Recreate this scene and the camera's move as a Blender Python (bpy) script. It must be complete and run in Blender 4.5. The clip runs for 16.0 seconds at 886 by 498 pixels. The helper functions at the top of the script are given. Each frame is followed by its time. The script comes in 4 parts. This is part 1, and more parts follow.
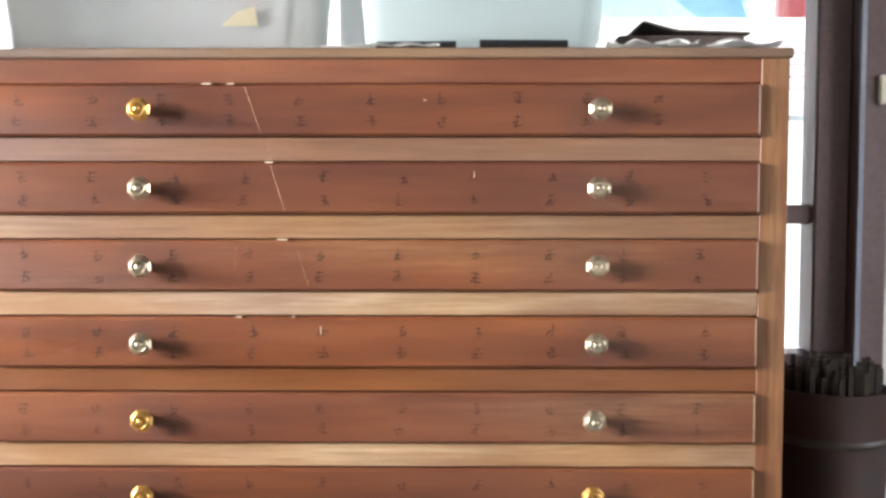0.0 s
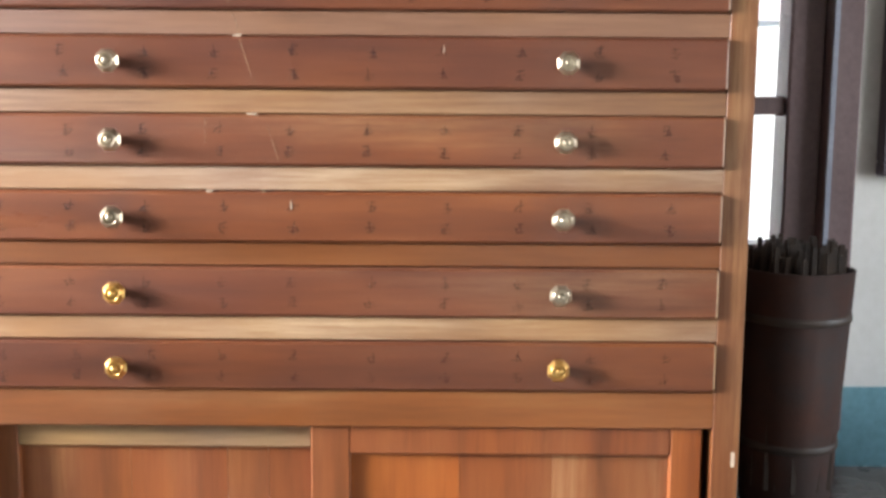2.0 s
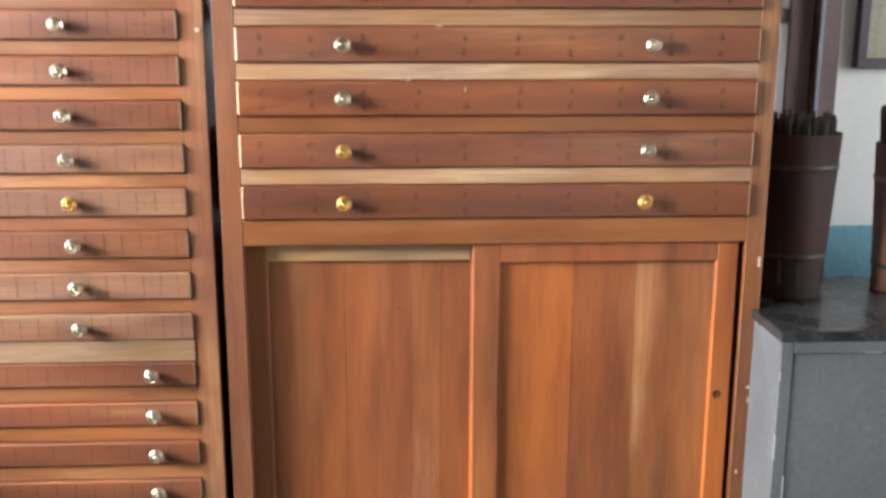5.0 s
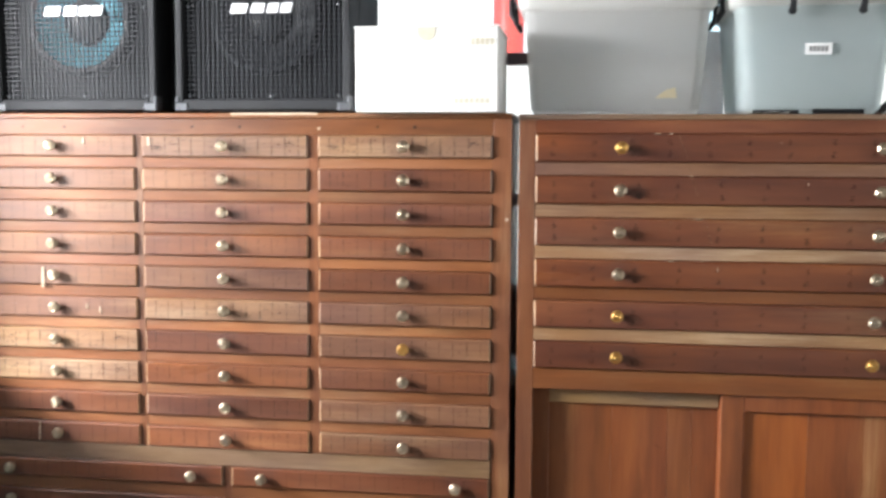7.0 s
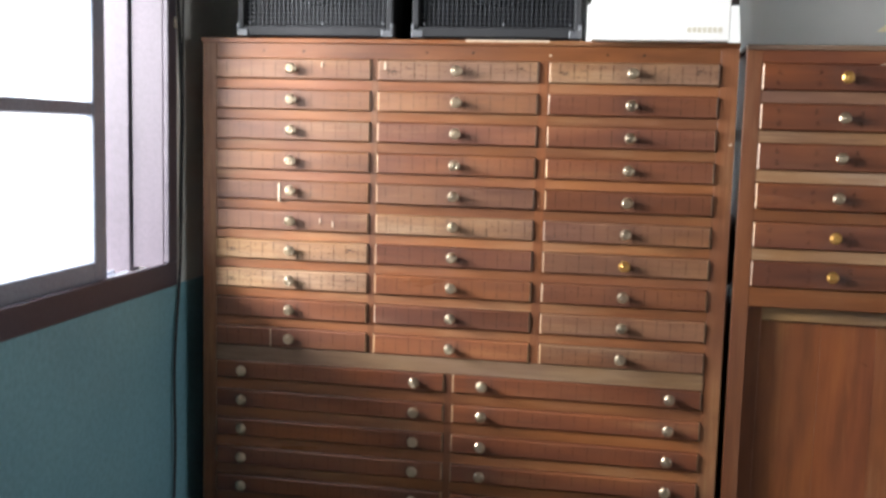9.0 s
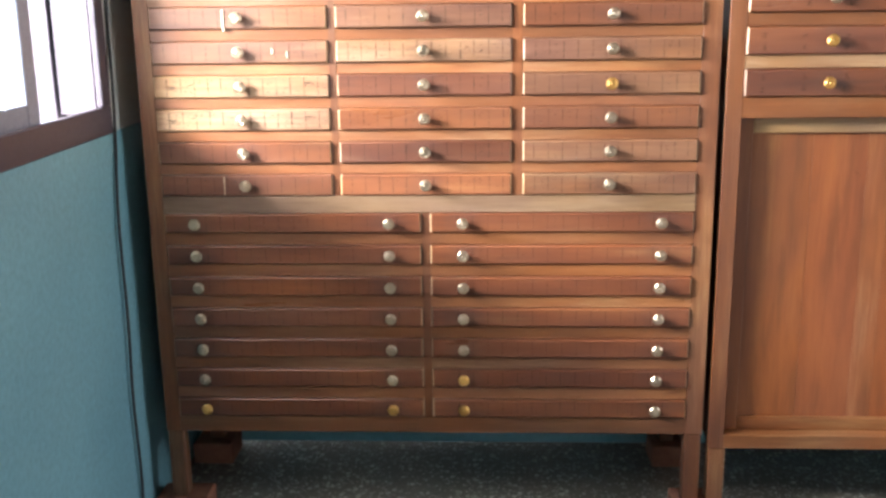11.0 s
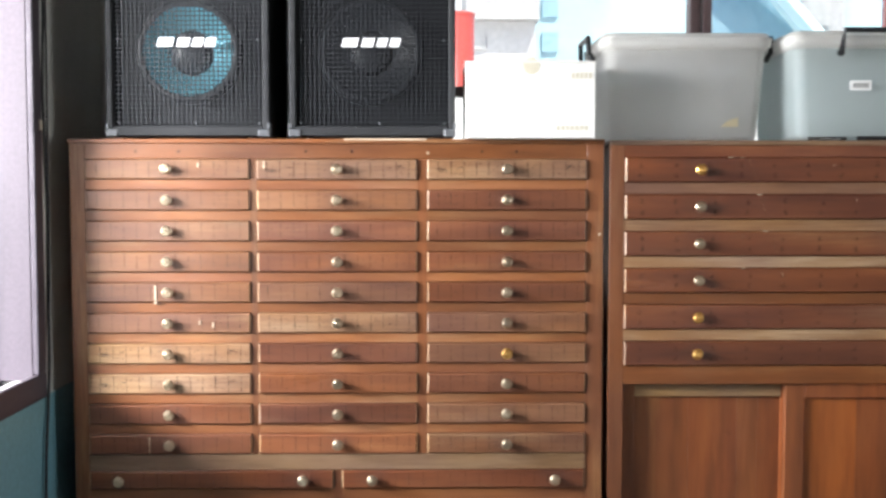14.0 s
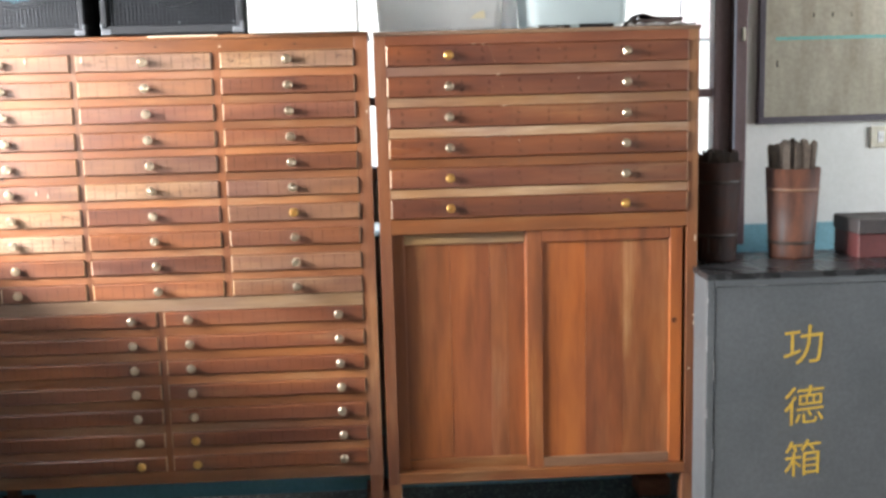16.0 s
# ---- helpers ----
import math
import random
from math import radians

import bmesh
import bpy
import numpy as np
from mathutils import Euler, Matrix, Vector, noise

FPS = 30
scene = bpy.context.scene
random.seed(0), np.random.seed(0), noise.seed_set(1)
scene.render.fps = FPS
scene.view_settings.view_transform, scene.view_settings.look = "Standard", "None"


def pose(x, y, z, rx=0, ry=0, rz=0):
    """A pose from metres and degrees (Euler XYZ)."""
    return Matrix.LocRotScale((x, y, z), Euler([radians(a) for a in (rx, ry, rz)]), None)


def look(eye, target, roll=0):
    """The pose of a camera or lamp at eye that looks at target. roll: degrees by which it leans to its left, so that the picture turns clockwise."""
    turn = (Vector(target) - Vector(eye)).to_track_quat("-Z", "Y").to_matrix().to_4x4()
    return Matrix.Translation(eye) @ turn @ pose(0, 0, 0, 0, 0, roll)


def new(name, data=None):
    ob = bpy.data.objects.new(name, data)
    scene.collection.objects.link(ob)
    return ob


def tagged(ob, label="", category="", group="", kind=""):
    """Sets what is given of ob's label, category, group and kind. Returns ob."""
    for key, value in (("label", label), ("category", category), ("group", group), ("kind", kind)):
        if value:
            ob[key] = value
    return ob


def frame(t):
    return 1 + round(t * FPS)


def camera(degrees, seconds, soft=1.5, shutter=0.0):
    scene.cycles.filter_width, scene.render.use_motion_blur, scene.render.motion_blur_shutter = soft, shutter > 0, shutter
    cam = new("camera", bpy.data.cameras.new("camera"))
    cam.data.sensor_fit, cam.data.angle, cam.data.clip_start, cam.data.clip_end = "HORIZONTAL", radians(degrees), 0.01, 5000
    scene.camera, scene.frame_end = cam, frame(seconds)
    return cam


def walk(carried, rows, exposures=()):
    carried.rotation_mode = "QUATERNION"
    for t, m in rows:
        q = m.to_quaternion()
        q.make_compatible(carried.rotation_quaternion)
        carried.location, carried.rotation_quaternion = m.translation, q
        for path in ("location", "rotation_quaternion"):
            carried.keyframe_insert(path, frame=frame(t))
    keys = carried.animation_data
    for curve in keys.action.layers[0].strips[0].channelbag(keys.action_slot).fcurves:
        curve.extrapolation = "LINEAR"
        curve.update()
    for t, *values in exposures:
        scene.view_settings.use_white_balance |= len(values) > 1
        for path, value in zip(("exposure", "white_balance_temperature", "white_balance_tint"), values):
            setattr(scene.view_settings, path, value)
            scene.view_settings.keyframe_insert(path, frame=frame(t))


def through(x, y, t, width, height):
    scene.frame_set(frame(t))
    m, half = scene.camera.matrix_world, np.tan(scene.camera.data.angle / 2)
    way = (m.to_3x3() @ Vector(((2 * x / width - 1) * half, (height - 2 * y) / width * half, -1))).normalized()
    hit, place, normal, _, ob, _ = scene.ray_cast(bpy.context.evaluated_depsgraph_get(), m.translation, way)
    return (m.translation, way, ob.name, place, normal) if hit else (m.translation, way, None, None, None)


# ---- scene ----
cam = camera(47.0, 16.0, soft=2.9, shutter=0.25)
PATH = [
    (0, (-0.004, 0.012, 1.533), (-0.023, 2.008, 1.411), 0.0),
    (0.5, (0.003, 0.013, 1.537), (0.007, 2.008, 1.396), 0.2),
    (1, (0.012, 0.011, 1.522), (0.022, 2.004, 1.358), -0.2),
    (1.5, (0.013, 0.006, 1.502), (0.012, 1.998, 1.329), 0.9),
    (2, (0.022, -0.004, 1.47), (0.024, 1.979, 1.205), 0.4),
    (2.5, (0.002, -0.02, 1.421), (0.018, 1.932, 0.986), 0.6),
    (3, (-0.056, -0.077, 1.414), (0.062, 1.819, 0.786), 0.6),
    (3.2, (-0.076, -0.116, 1.418), (0.100, 1.742, 0.696), 0.8),
    (5.5, (-0.362, -0.744, 1.523), (-0.281, 1.236, 1.251), -0.3),
    (6, (-0.399, -0.87, 1.582), (-0.36, 1.125, 1.448), -0.7),
    (6.5, (-0.429, -0.972, 1.645), (-0.553, 1.019, 1.508), -0.6),
    (7, (-0.467, -1.092, 1.603), (-0.745, 0.881, 1.425), 0.3),
    (7.5, (-0.582, -1.21, 1.57), (-0.932, 0.747, 1.345), 2.4),
    (8, (-0.711, -1.28, 1.55), (-1.048, 0.681, 1.348), -0.2),
    (8.5, (-0.84, -1.344, 1.533), (-1.199, 0.614, 1.335), 0.2),
    (9, (-0.903, -1.324, 1.472), (-1.249, 0.633, 1.245), 1.5),
    (9.5, (-0.969, -1.221, 1.449), (-1.209, 0.738, 1.123), -0.5),
    (10, (-1.029, -1.163, 1.378), (-1.235, 0.788, 0.987), 1.3),
    (10.2, (-1.093, -1.153, 1.347), (-1.238, 0.797, 0.928), 0.6),
    (12.5, (-1.228, -1.175, 1.366), (-1.302, 0.76, 0.864), -1.4),
    (13, (-1.258, -1.181, 1.431), (-1.322, 0.795, 1.13), -1.4),
    (13.5, (-1.217, -1.228, 1.515), (-1.281, 0.764, 1.35), -0.9),
    (14, (-1.108, -1.377, 1.565), (-1.074, 0.62, 1.457), 0.0),
    (14.5, (-0.945, -1.563, 1.586), (-0.903, 0.432, 1.457), -0.8),
    (15, (-0.957, -1.758, 1.604), (-0.831, 0.228, 1.406), 0.1),
    (15.5, (-0.853, -1.877, 1.586), (-0.688, 0.098, 1.32), -1.0),
    (16, (-0.576, -1.974, 1.515), (-0.483, 0.0, 1.21), -1.5),
]
EXPOSURE = [(0, 1.52), (1.5, 1.56), (3, 1.52), (5.5, 1.52), (6, 1.34), (6.5, 0.97), (7, 0.74), (8, 0.52), (9, 0.38), (9.5, 0.6), (10, 0.95), (12.5, 1.9), (13, 1.34), (13.5, 0.82), (14, 0.6), (14.5, 0.6), (15, 0.76), (15.5, 0.98), (16, 1.28)]
walk(cam, [(t, look(eye, target, roll)) for t, eye, target, roll in PATH], EXPOSURE)

# ---- world, sun, large lights ----
world = bpy.data.worlds.new("world")
scene.world = world
world.use_nodes = True
wn = world.node_tree.nodes
sky = wn.new("ShaderNodeTexSky")
sky.sky_type, sky.sun_disc = "NISHITA", False
sky.sun_elevation, sky.sun_rotation = radians(60), radians(142)
wn["Background"].inputs["Strength"].default_value = 0.15
world.node_tree.links.new(sky.outputs[0], wn["Background"].inputs["Color"])


def lamp(name, kind, m, energy, color=(1, 1, 1), **rest):
    data = bpy.data.lights.new(name, kind)
    data.energy, data.color = energy, color
    for key, value in rest.items():
        setattr(data, key, value)
    ob = new(name, data)
    ob.matrix_world = m
    return ob


# the sun stands high behind the camera's side, over the roof
lamp("sun", "SUN", look((3.2, -4.0, 9), (0, 0, 0)), 5.0, (1.0, 0.95, 0.88), angle=radians(0.6))
# sky light from beyond the side window
lamp("side_window_sky", "AREA", look((-4.0, 0.10, 2.12), (-1.6, 1.1, 1.05)), 400, (0.98, 0.98, 1.0), shape="RECTANGLE", size=1.5, size_y=0.6)
# unseen fill lamp added on the east side to brighten the right corner
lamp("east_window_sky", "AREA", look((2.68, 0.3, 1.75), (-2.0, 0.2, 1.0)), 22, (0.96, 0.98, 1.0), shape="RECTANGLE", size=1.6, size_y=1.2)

# ---- materials ----


def material(name):
    m = bpy.data.materials.new(name)
    m.use_nodes = True
    return m, m.node_tree.nodes, m.node_tree.links, m.node_tree.nodes["Principled BSDF"]


def spot(nodes, links, scale, detail=5.0, stretch=(1, 1, 1), random_shift=0.0, rough=0.6):
    """Noise over the world's metres, stretched, shifted by each object's own random number."""
    geo = nodes.new("ShaderNodeNewGeometry")
    mapping = nodes.new("ShaderNodeMapping")
    mapping.inputs["Scale"].default_value = stretch
    if random_shift:
        info = nodes.new("ShaderNodeObjectInfo")
        mul = nodes.new("ShaderNodeMath")
        mul.operation = "MULTIPLY"
        mul.inputs[1].default_value = random_shift
        links.new(info.outputs["Random"], mul.inputs[0])
        links.new(mul.outputs[0], mapping.inputs["Location"])
    links.new(geo.outputs["Position"], mapping.inputs["Vector"])
    n = nodes.new("ShaderNodeTexNoise")
    n.inputs["Scale"].default_value = scale
    n.inputs["Detail"].default_value = detail
    n.inputs["Roughness"].default_value = rough
    links.new(mapping.outputs[0], n.inputs["Vector"])
    return n.outputs["Fac"]


def ramp(nodes, links, fac, stops):
    r = nodes.new("ShaderNodeValToRGB")
    while len(r.color_ramp.elements) < len(stops):
        r.color_ramp.elements.new(0.5)
    for e, (p, c) in zip(r.color_ramp.elements, stops):
        e.position, e.color = p, (*c, 1) if len(c) == 3 else c
    links.new(fac, r.inputs[0])
    return r.outputs[0]


def mixed(nodes, links, fac, a, b, blend="MIX"):
    mx = nodes.new("ShaderNodeMix")
    mx.data_type, mx.blend_type = "RGBA", blend
    for value, socket in ((fac, mx.inputs[0]), (a, mx.inputs[6]), (b, mx.inputs[7])):
        if hasattr(value, "links"):
            links.new(value, socket)
        else:
            socket.default_value = value if isinstance(value, float) else (*value, 1)
    return mx.outputs[2]


def bump(nodes, links, bsdf, height, strength, distance=0.002):
    b = nodes.new("ShaderNodeBump")
    b.inputs["Strength"].default_value, b.inputs["Distance"].default_value = strength, distance
    links.new(height, b.inputs["Height"])
    links.new(b.outputs[0], bsdf.inputs["Normal"])


def grey(v):
    return (v, v, v)


def wood(name, dark, mid, pale, along="x", wear=0.35, worn=(0.42, 0.27, 0.14), rough=0.42, spread=0.25, blotch=0.52, knob_at=None, shift=1.0, coat=0.1):
    """Varnished timber: fine grain along one axis, broad stains, and worn patches of paler wood."""
    m, n, l, bsdf = material(name)
    axis = {"x": (0.045, 1, 1), "z": (1, 1, 0.045), "y": (1, 0.045, 1)}[along]
    broad_axis = {"x": (0.2, 1, 1.6), "z": (1.6, 1, 0.2), "y": (1, 0.2, 1.6)}[along]
    fine = spot(n, l, 170, 6, axis, 7.0 * shift, 0.7)
    broad = spot(n, l, 9, 4, broad_axis, 13.0 * shift)
    tone = mixed(n, l, blotch, fine, broad)
    col = ramp(n, l, tone, [(0.34, dark), (0.5, mid), (0.68, pale)])
    patch = spot(n, l, 5.5, 6, broad_axis, 31.0 * shift, 0.65)
    amount = ramp(n, l, patch, [(0.62 - 0.3 * wear, grey(0)), (0.84 - 0.3 * wear, grey(0.85))])
    streak = ramp(n, l, fine, [(0.4, grey(0.25)), (0.62, grey(1))])
    col = mixed(n, l, mixed(n, l, 1.0, amount, streak, "MULTIPLY"), col, worn)
    info = n.new("ShaderNodeObjectInfo")
    shade = ramp(n, l, info.outputs["Random"], [(0, grey(1 - spread)), (1, grey(1 + 0.4 * spread))])
    col = mixed(n, l, 1.0, col, shade, "MULTIPLY")
    hue = spot(n, l, 3.2, 3, {"x": (0.55, 1, 1.3), "z": (1.3, 1, 0.55), "y": (1, 0.5, 1.3)}[along], 17.0 * shift)
    tint = ramp(n, l, hue, [(0.36, (0.84, 0.79, 0.94)), (0.5, (1.04, 0.985, 0.97)), (0.66, (1.20, 1.055, 0.81))])
    col = mixed(n, l, 0.85, col, tint, "MULTIPLY")
    if knob_at is not None:
        # grime from fingers round the knobs, which sit at +/- knob_at from the middle
        co = n.new("ShaderNodeTexCoord")
        sep = n.new("ShaderNodeSeparateXYZ")
        l.new(co.outputs["Object"], sep.inputs[0])
        away = n.new("ShaderNodeMath")
        away.operation = "ABSOLUTE"
        l.new(sep.outputs["X"], away.inputs[0])
        flat = n.new("ShaderNodeCombineXYZ")
        minus = n.new("ShaderNodeMath")
        minus.operation, minus.inputs[1].default_value = "SUBTRACT", knob_at
        l.new(away.outputs[0], minus.inputs[0])
        l.new(minus.outputs[0], flat.inputs["X"])
        l.new(sep.outputs["Z"], flat.inputs["Z"])
        far = n.new("ShaderNodeVectorMath")
        far.operation = "LENGTH"
        l.new(flat.outputs[0], far.inputs[0])
        ring = ramp(n, l, far.outputs["Value"], [(0.014, grey(1)), (0.06, grey(0))])
        smear = ramp(n, l, spot(n, l, 22, 4, (0.6, 1, 1), 9.0), [(0.3, grey(0.08)), (0.65, grey(0.45))])
        col = mixed(n, l, mixed(n, l, 1.0, ring, smear, "MULTIPLY"), col, (0.062, 0.034, 0.028))
    l.new(col, bsdf.inputs["Base Color"])
    l.new(ramp(n, l, patch, [(0.3, grey(rough - 0.08)), (0.75, grey(rough + 0.2))]), bsdf.inputs["Roughness"])
    bsdf.inputs["Coat Weight"].default_value, bsdf.inputs["Coat Roughness"].default_value = coat, 0.28
    bump(n, l, bsdf, fine, 0.35, 0.0012)
    return m


def paint(name, a, b, rough=0.6, scale=6, grain=90, relief=0.25, metal=0.0, stretch=(1, 1, 1)):
    """Paint or plain stuff with broad stains and a fine grain."""
    m, n, l, bsdf = material(name)
    broad = spot(n, l, scale, 6, stretch)
    fine = spot(n, l, grain, 4)
    col = ramp(n, l, broad, [(0.3, a), (0.7, b)])
    col = mixed(n, l, 0.12, col, ramp(n, l, fine, [(0.3, grey(0.0)), (0.7, grey(1.0))]), "OVERLAY")
    l.new(col, bsdf.inputs["Base Color"])
    l.new(ramp(n, l, broad, [(0.3, grey(max(rough - 0.1, 0.05))), (0.7, grey(min(rough + 0.1, 1)))]), bsdf.inputs["Roughness"])
    bsdf.inputs["Metallic"].default_value = metal
    bump(n, l, bsdf, fine, relief, 0.0015)
    return m


def plain(name, col, rough=0.5, metal=0.0, transmission=0.0, alpha=1.0):
    m, n, l, bsdf = material(name)
    fine = spot(n, l, 60, 3)
    l.new(mixed(n, l, 0.08, col, ramp(n, l, fine, [(0.35, grey(0)), (0.65, grey(1))]), "OVERLAY"), bsdf.inputs["Base Color"])
    bsdf.inputs["Roughness"].default_value, bsdf.inputs["Metallic"].default_value = rough, metal
    bsdf.inputs["Transmission Weight"].default_value = transmission
    bsdf.inputs["Alpha"].default_value = alpha
    return m


FRAME_WOOD = wood("frame_wood", (0.121, 0.040, 0.013), (0.197, 0.070, 0.023), (0.262, 0.102, 0.036), "x", 0.3, (0.312, 0.197, 0.092), 0.33, 0.25, 0.74)
RAIL_FADED = wood("rail_faded", (0.128, 0.047, 0.018), (0.204, 0.080, 0.032), (0.268, 0.116, 0.049), "x", 0.3, (0.320, 0.205, 0.105), 0.33, 0.25, 0.74)
STILE_WOOD = wood("stile_wood", (0.104, 0.036, 0.015), (0.168, 0.062, 0.025), (0.226, 0.092, 0.039), "z", 0.4, (0.301, 0.186, 0.094))
DRAWER_WOOD = wood("drawer_wood", (0.101, 0.037, 0.020), (0.156, 0.058, 0.029), (0.215, 0.087, 0.042), "x", 0.16, (0.262, 0.142, 0.066), 0.33, 0.2, 0.86, 0.0)
LONG_WOOD = wood("long_drawer_wood", (0.099, 0.033, 0.017), (0.152, 0.051, 0.023), (0.212, 0.079, 0.034), "x", 0.16, (0.262, 0.142, 0.066), 0.33, 0.2, 0.86, 0.241)
WIDE_WOOD = wood("wide_drawer_wood", (0.099, 0.033, 0.017), (0.152, 0.051, 0.023), (0.212, 0.079, 0.034), "x", 0.16, (0.262, 0.142, 0.066), 0.33, 0.2, 0.86, 0.284)
DRAWER_MID = wood("drawer_wood_faded", (0.105, 0.044, 0.024), (0.172, 0.077, 0.039), (0.232, 0.119, 0.063), "x", 0.3, (0.296, 0.198, 0.107), 0.45, 0.12, 0.68, knob_at=0.0)
DRAWER_PALE = wood("drawer_wood_bare", (0.142, 0.068, 0.036), (0.230, 0.124, 0.063), (0.311, 0.187, 0.100), "x", 0.45, (0.360, 0.259, 0.158), 0.48, 0.1, knob_at=0.0)
STRIP_WOOD = wood("strip_wood", (0.149, 0.082, 0.043), (0.223, 0.136, 0.073), (0.297, 0.196, 0.116), "x", 0.6, (0.325, 0.234, 0.146))
RAIL_RED = wood("rail_red", (0.099, 0.033, 0.017), (0.152, 0.051, 0.023), (0.212, 0.079, 0.034), "x", 0.16, (0.262, 0.142, 0.066), 0.4, 0.2, 0.86)
RAIL_OLIVE = wood("rail_worn", (0.136, 0.063, 0.032), (0.204, 0.105, 0.050), (0.272, 0.150, 0.077), "x", 0.5, (0.300, 0.199, 0.114), 0.45, 0.1, 0.55)
RAIL_GREY = wood("rail_dusty", (0.127, 0.062, 0.035), (0.198, 0.101, 0.058), (0.261, 0.144, 0.084), "x", 0.4, (0.293, 0.202, 0.127), 0.5, 0.1, 0.55)
TOP_DUSTY = wood("top_dusty", (0.088, 0.055, 0.037), (0.150, 0.097, 0.066), (0.238, 0.158, 0.106), "x", 0.35, (0.317, 0.238, 0.167), 0.55, 0.1, 0.6)
PANEL_BROWN = wood("panel_brown", (0.140, 0.045, 0.015), (0.230, 0.075, 0.024), (0.297, 0.108, 0.034), "z", 0.2, (0.362, 0.182, 0.068), 0.34, 0.05, 0.8, shift=0.0)
PANEL_RED = wood("panel_red", (0.142, 0.043, 0.015), (0.232, 0.072, 0.024), (0.303, 0.103, 0.033), "z", 0.15, (0.362, 0.172, 0.062), 0.34, 0.05, 0.8, shift=0.0)
PANEL_ORANGE = wood("panel_orange", (0.212, 0.060, 0.015), (0.323, 0.096, 0.022), (0.393, 0.130, 0.030), "z", 0.1, (0.433, 0.185, 0.054), 0.36, 0.05, 0.8, shift=0.0)
PANEL_PALE = wood("panel_pale", (0.157, 0.053, 0.018), (0.248, 0.086, 0.028), (0.334, 0.137, 0.052), "z", 0.36, (0.428, 0.241, 0.107), 0.4, 0.05, 0.8, shift=0.0)
RAIL_BARE = wood("rail_bare", (0.210, 0.120, 0.055), (0.330, 0.205, 0.100), (0.430, 0.290, 0.160), "x", 0.6, (0.500, 0.370, 0.230), 0.45, 0.05, 0.8)
RAIL_STREAK = wood("rail_streak", (0.160, 0.078, 0.036), (0.250, 0.135, 0.064), (0.330, 0.195, 0.100), "x", 0.62, (0.520, 0.400, 0.265), 0.45, 0.05, 0.7)
# worn edges, paled further for the window light on drawer sides
EDGE_WORN_LIT = wood("edge_worn_lit", (0.200, 0.110, 0.055), (0.330, 0.205, 0.115), (0.450, 0.310, 0.190), "x", 0.6, (0.520, 0.400, 0.270), 0.4, 0.1, 0.6)
# inner wood, darkened so that the gaps between fronts look shaded
INNER_WOOD_SHADE = wood("inner_wood_shade", (0.05, 0.022, 0.012), (0.08, 0.035, 0.018), (0.11, 0.05, 0.025), "z", 0.05)
WINDOW_WOOD = paint("window_wood", (0.060, 0.050, 0.063), (0.094, 0.080, 0.099), 0.45, 7, 120, 0.3)
CASING_WOOD = paint("casing_wood", (0.115, 0.076, 0.078), (0.18, 0.122, 0.124), 0.42, 7, 120, 0.3, 0.0, (1, 1, 0.3))
# dark sash paint, lifted towards blue to carry flare and sky light
SASH_PAINT_FLARE = paint("sash_paint_flare", (0.24, 0.265, 0.33), (0.33, 0.36, 0.43), 0.45, 7, 120, 0.2)
JAMB_PAINT = paint("jamb_paint", (0.060, 0.048, 0.062), (0.092, 0.074, 0.094), 0.55, 6, 100, 0.3, 0.0, (1, 1, 0.2))
WALL_WHITE = paint("wall_white", (0.694, 0.706, 0.672), (0.840, 0.840, 0.806), 0.8, 2.5, 70, 0.35)
# for the unseen walls, kept dark so that little light bounces back
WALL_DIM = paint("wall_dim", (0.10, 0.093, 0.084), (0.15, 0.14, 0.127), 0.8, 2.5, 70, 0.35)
WALL_TEAL = paint("wall_teal", (0.185, 0.39, 0.46), (0.225, 0.46, 0.53), 0.5, 3, 70, 0.3)
# dark for the same end: the ceiling is out of view
CEILING_DARK = paint("ceiling_dark", (0.10, 0.075, 0.06), (0.16, 0.12, 0.1), 0.85, 2, 60, 0.3)
# pale sill and track stuff, whitened to include the glare
SILL_PALE = paint("sill_pale", (0.62, 0.62, 0.62), (0.78, 0.78, 0.77), 0.35, 8, 80, 0.2)
BOX_GREY = paint("box_grey", (0.092, 0.099, 0.102), (0.122, 0.129, 0.132), 0.42, 4, 80, 0.25)
BOX_EDGE = paint("box_edge", (0.085, 0.092, 0.096), (0.12, 0.128, 0.133), 0.45, 8, 80, 0.25)
BOX_TOP = paint("box_top", (0.014, 0.014, 0.0145), (0.040, 0.040, 0.041), 0.28, 11, 80, 0.35)
GOLD_PAINT = plain("gold_paint", (0.62, 0.40, 0.055), 0.5)
BRASS = plain("brass", (0.68, 0.41, 0.13), 0.3, 0.9)
NICKEL = plain("nickel", (0.50, 0.42, 0.31), 0.3, 0.95)


def ink(name, col, strength):
    """Old brush ink, worn thin: the wood shows through in places."""
    m, n, l, bsdf = material(name)
    bsdf.inputs["Base Color"].default_value = (*col, 1)
    bsdf.inputs["Roughness"].default_value = 0.6
    l.new(ramp(n, l, spot(n, l, 130, 4), [(0.32, grey(0.1 * strength)), (0.6, grey(strength))]), bsdf.inputs["Alpha"])
    return m


INK = ink("ink", (0.036, 0.02, 0.018), 0.58)
INK_FAINT = ink("ink_faint", (0.04, 0.022, 0.02), 0.42)
INK_RULE = ink("ink_rule", (0.035, 0.02, 0.018), 0.5)
INK_DARK = ink("ink_dark", (0.03, 0.02, 0.016), 0.75)
INK_BLACK = ink("ink_black", (0.022, 0.018, 0.018), 0.95)
SCRATCH = ink("scratch", (0.50, 0.31, 0.18), 0.6)
CHIP = plain("chip", (0.62, 0.49, 0.36), 0.7)
SPEAKER_BLACK = paint("speaker_black", (0.007, 0.008, 0.010), (0.014, 0.015, 0.018), 0.75, 9, 260, 0.7)
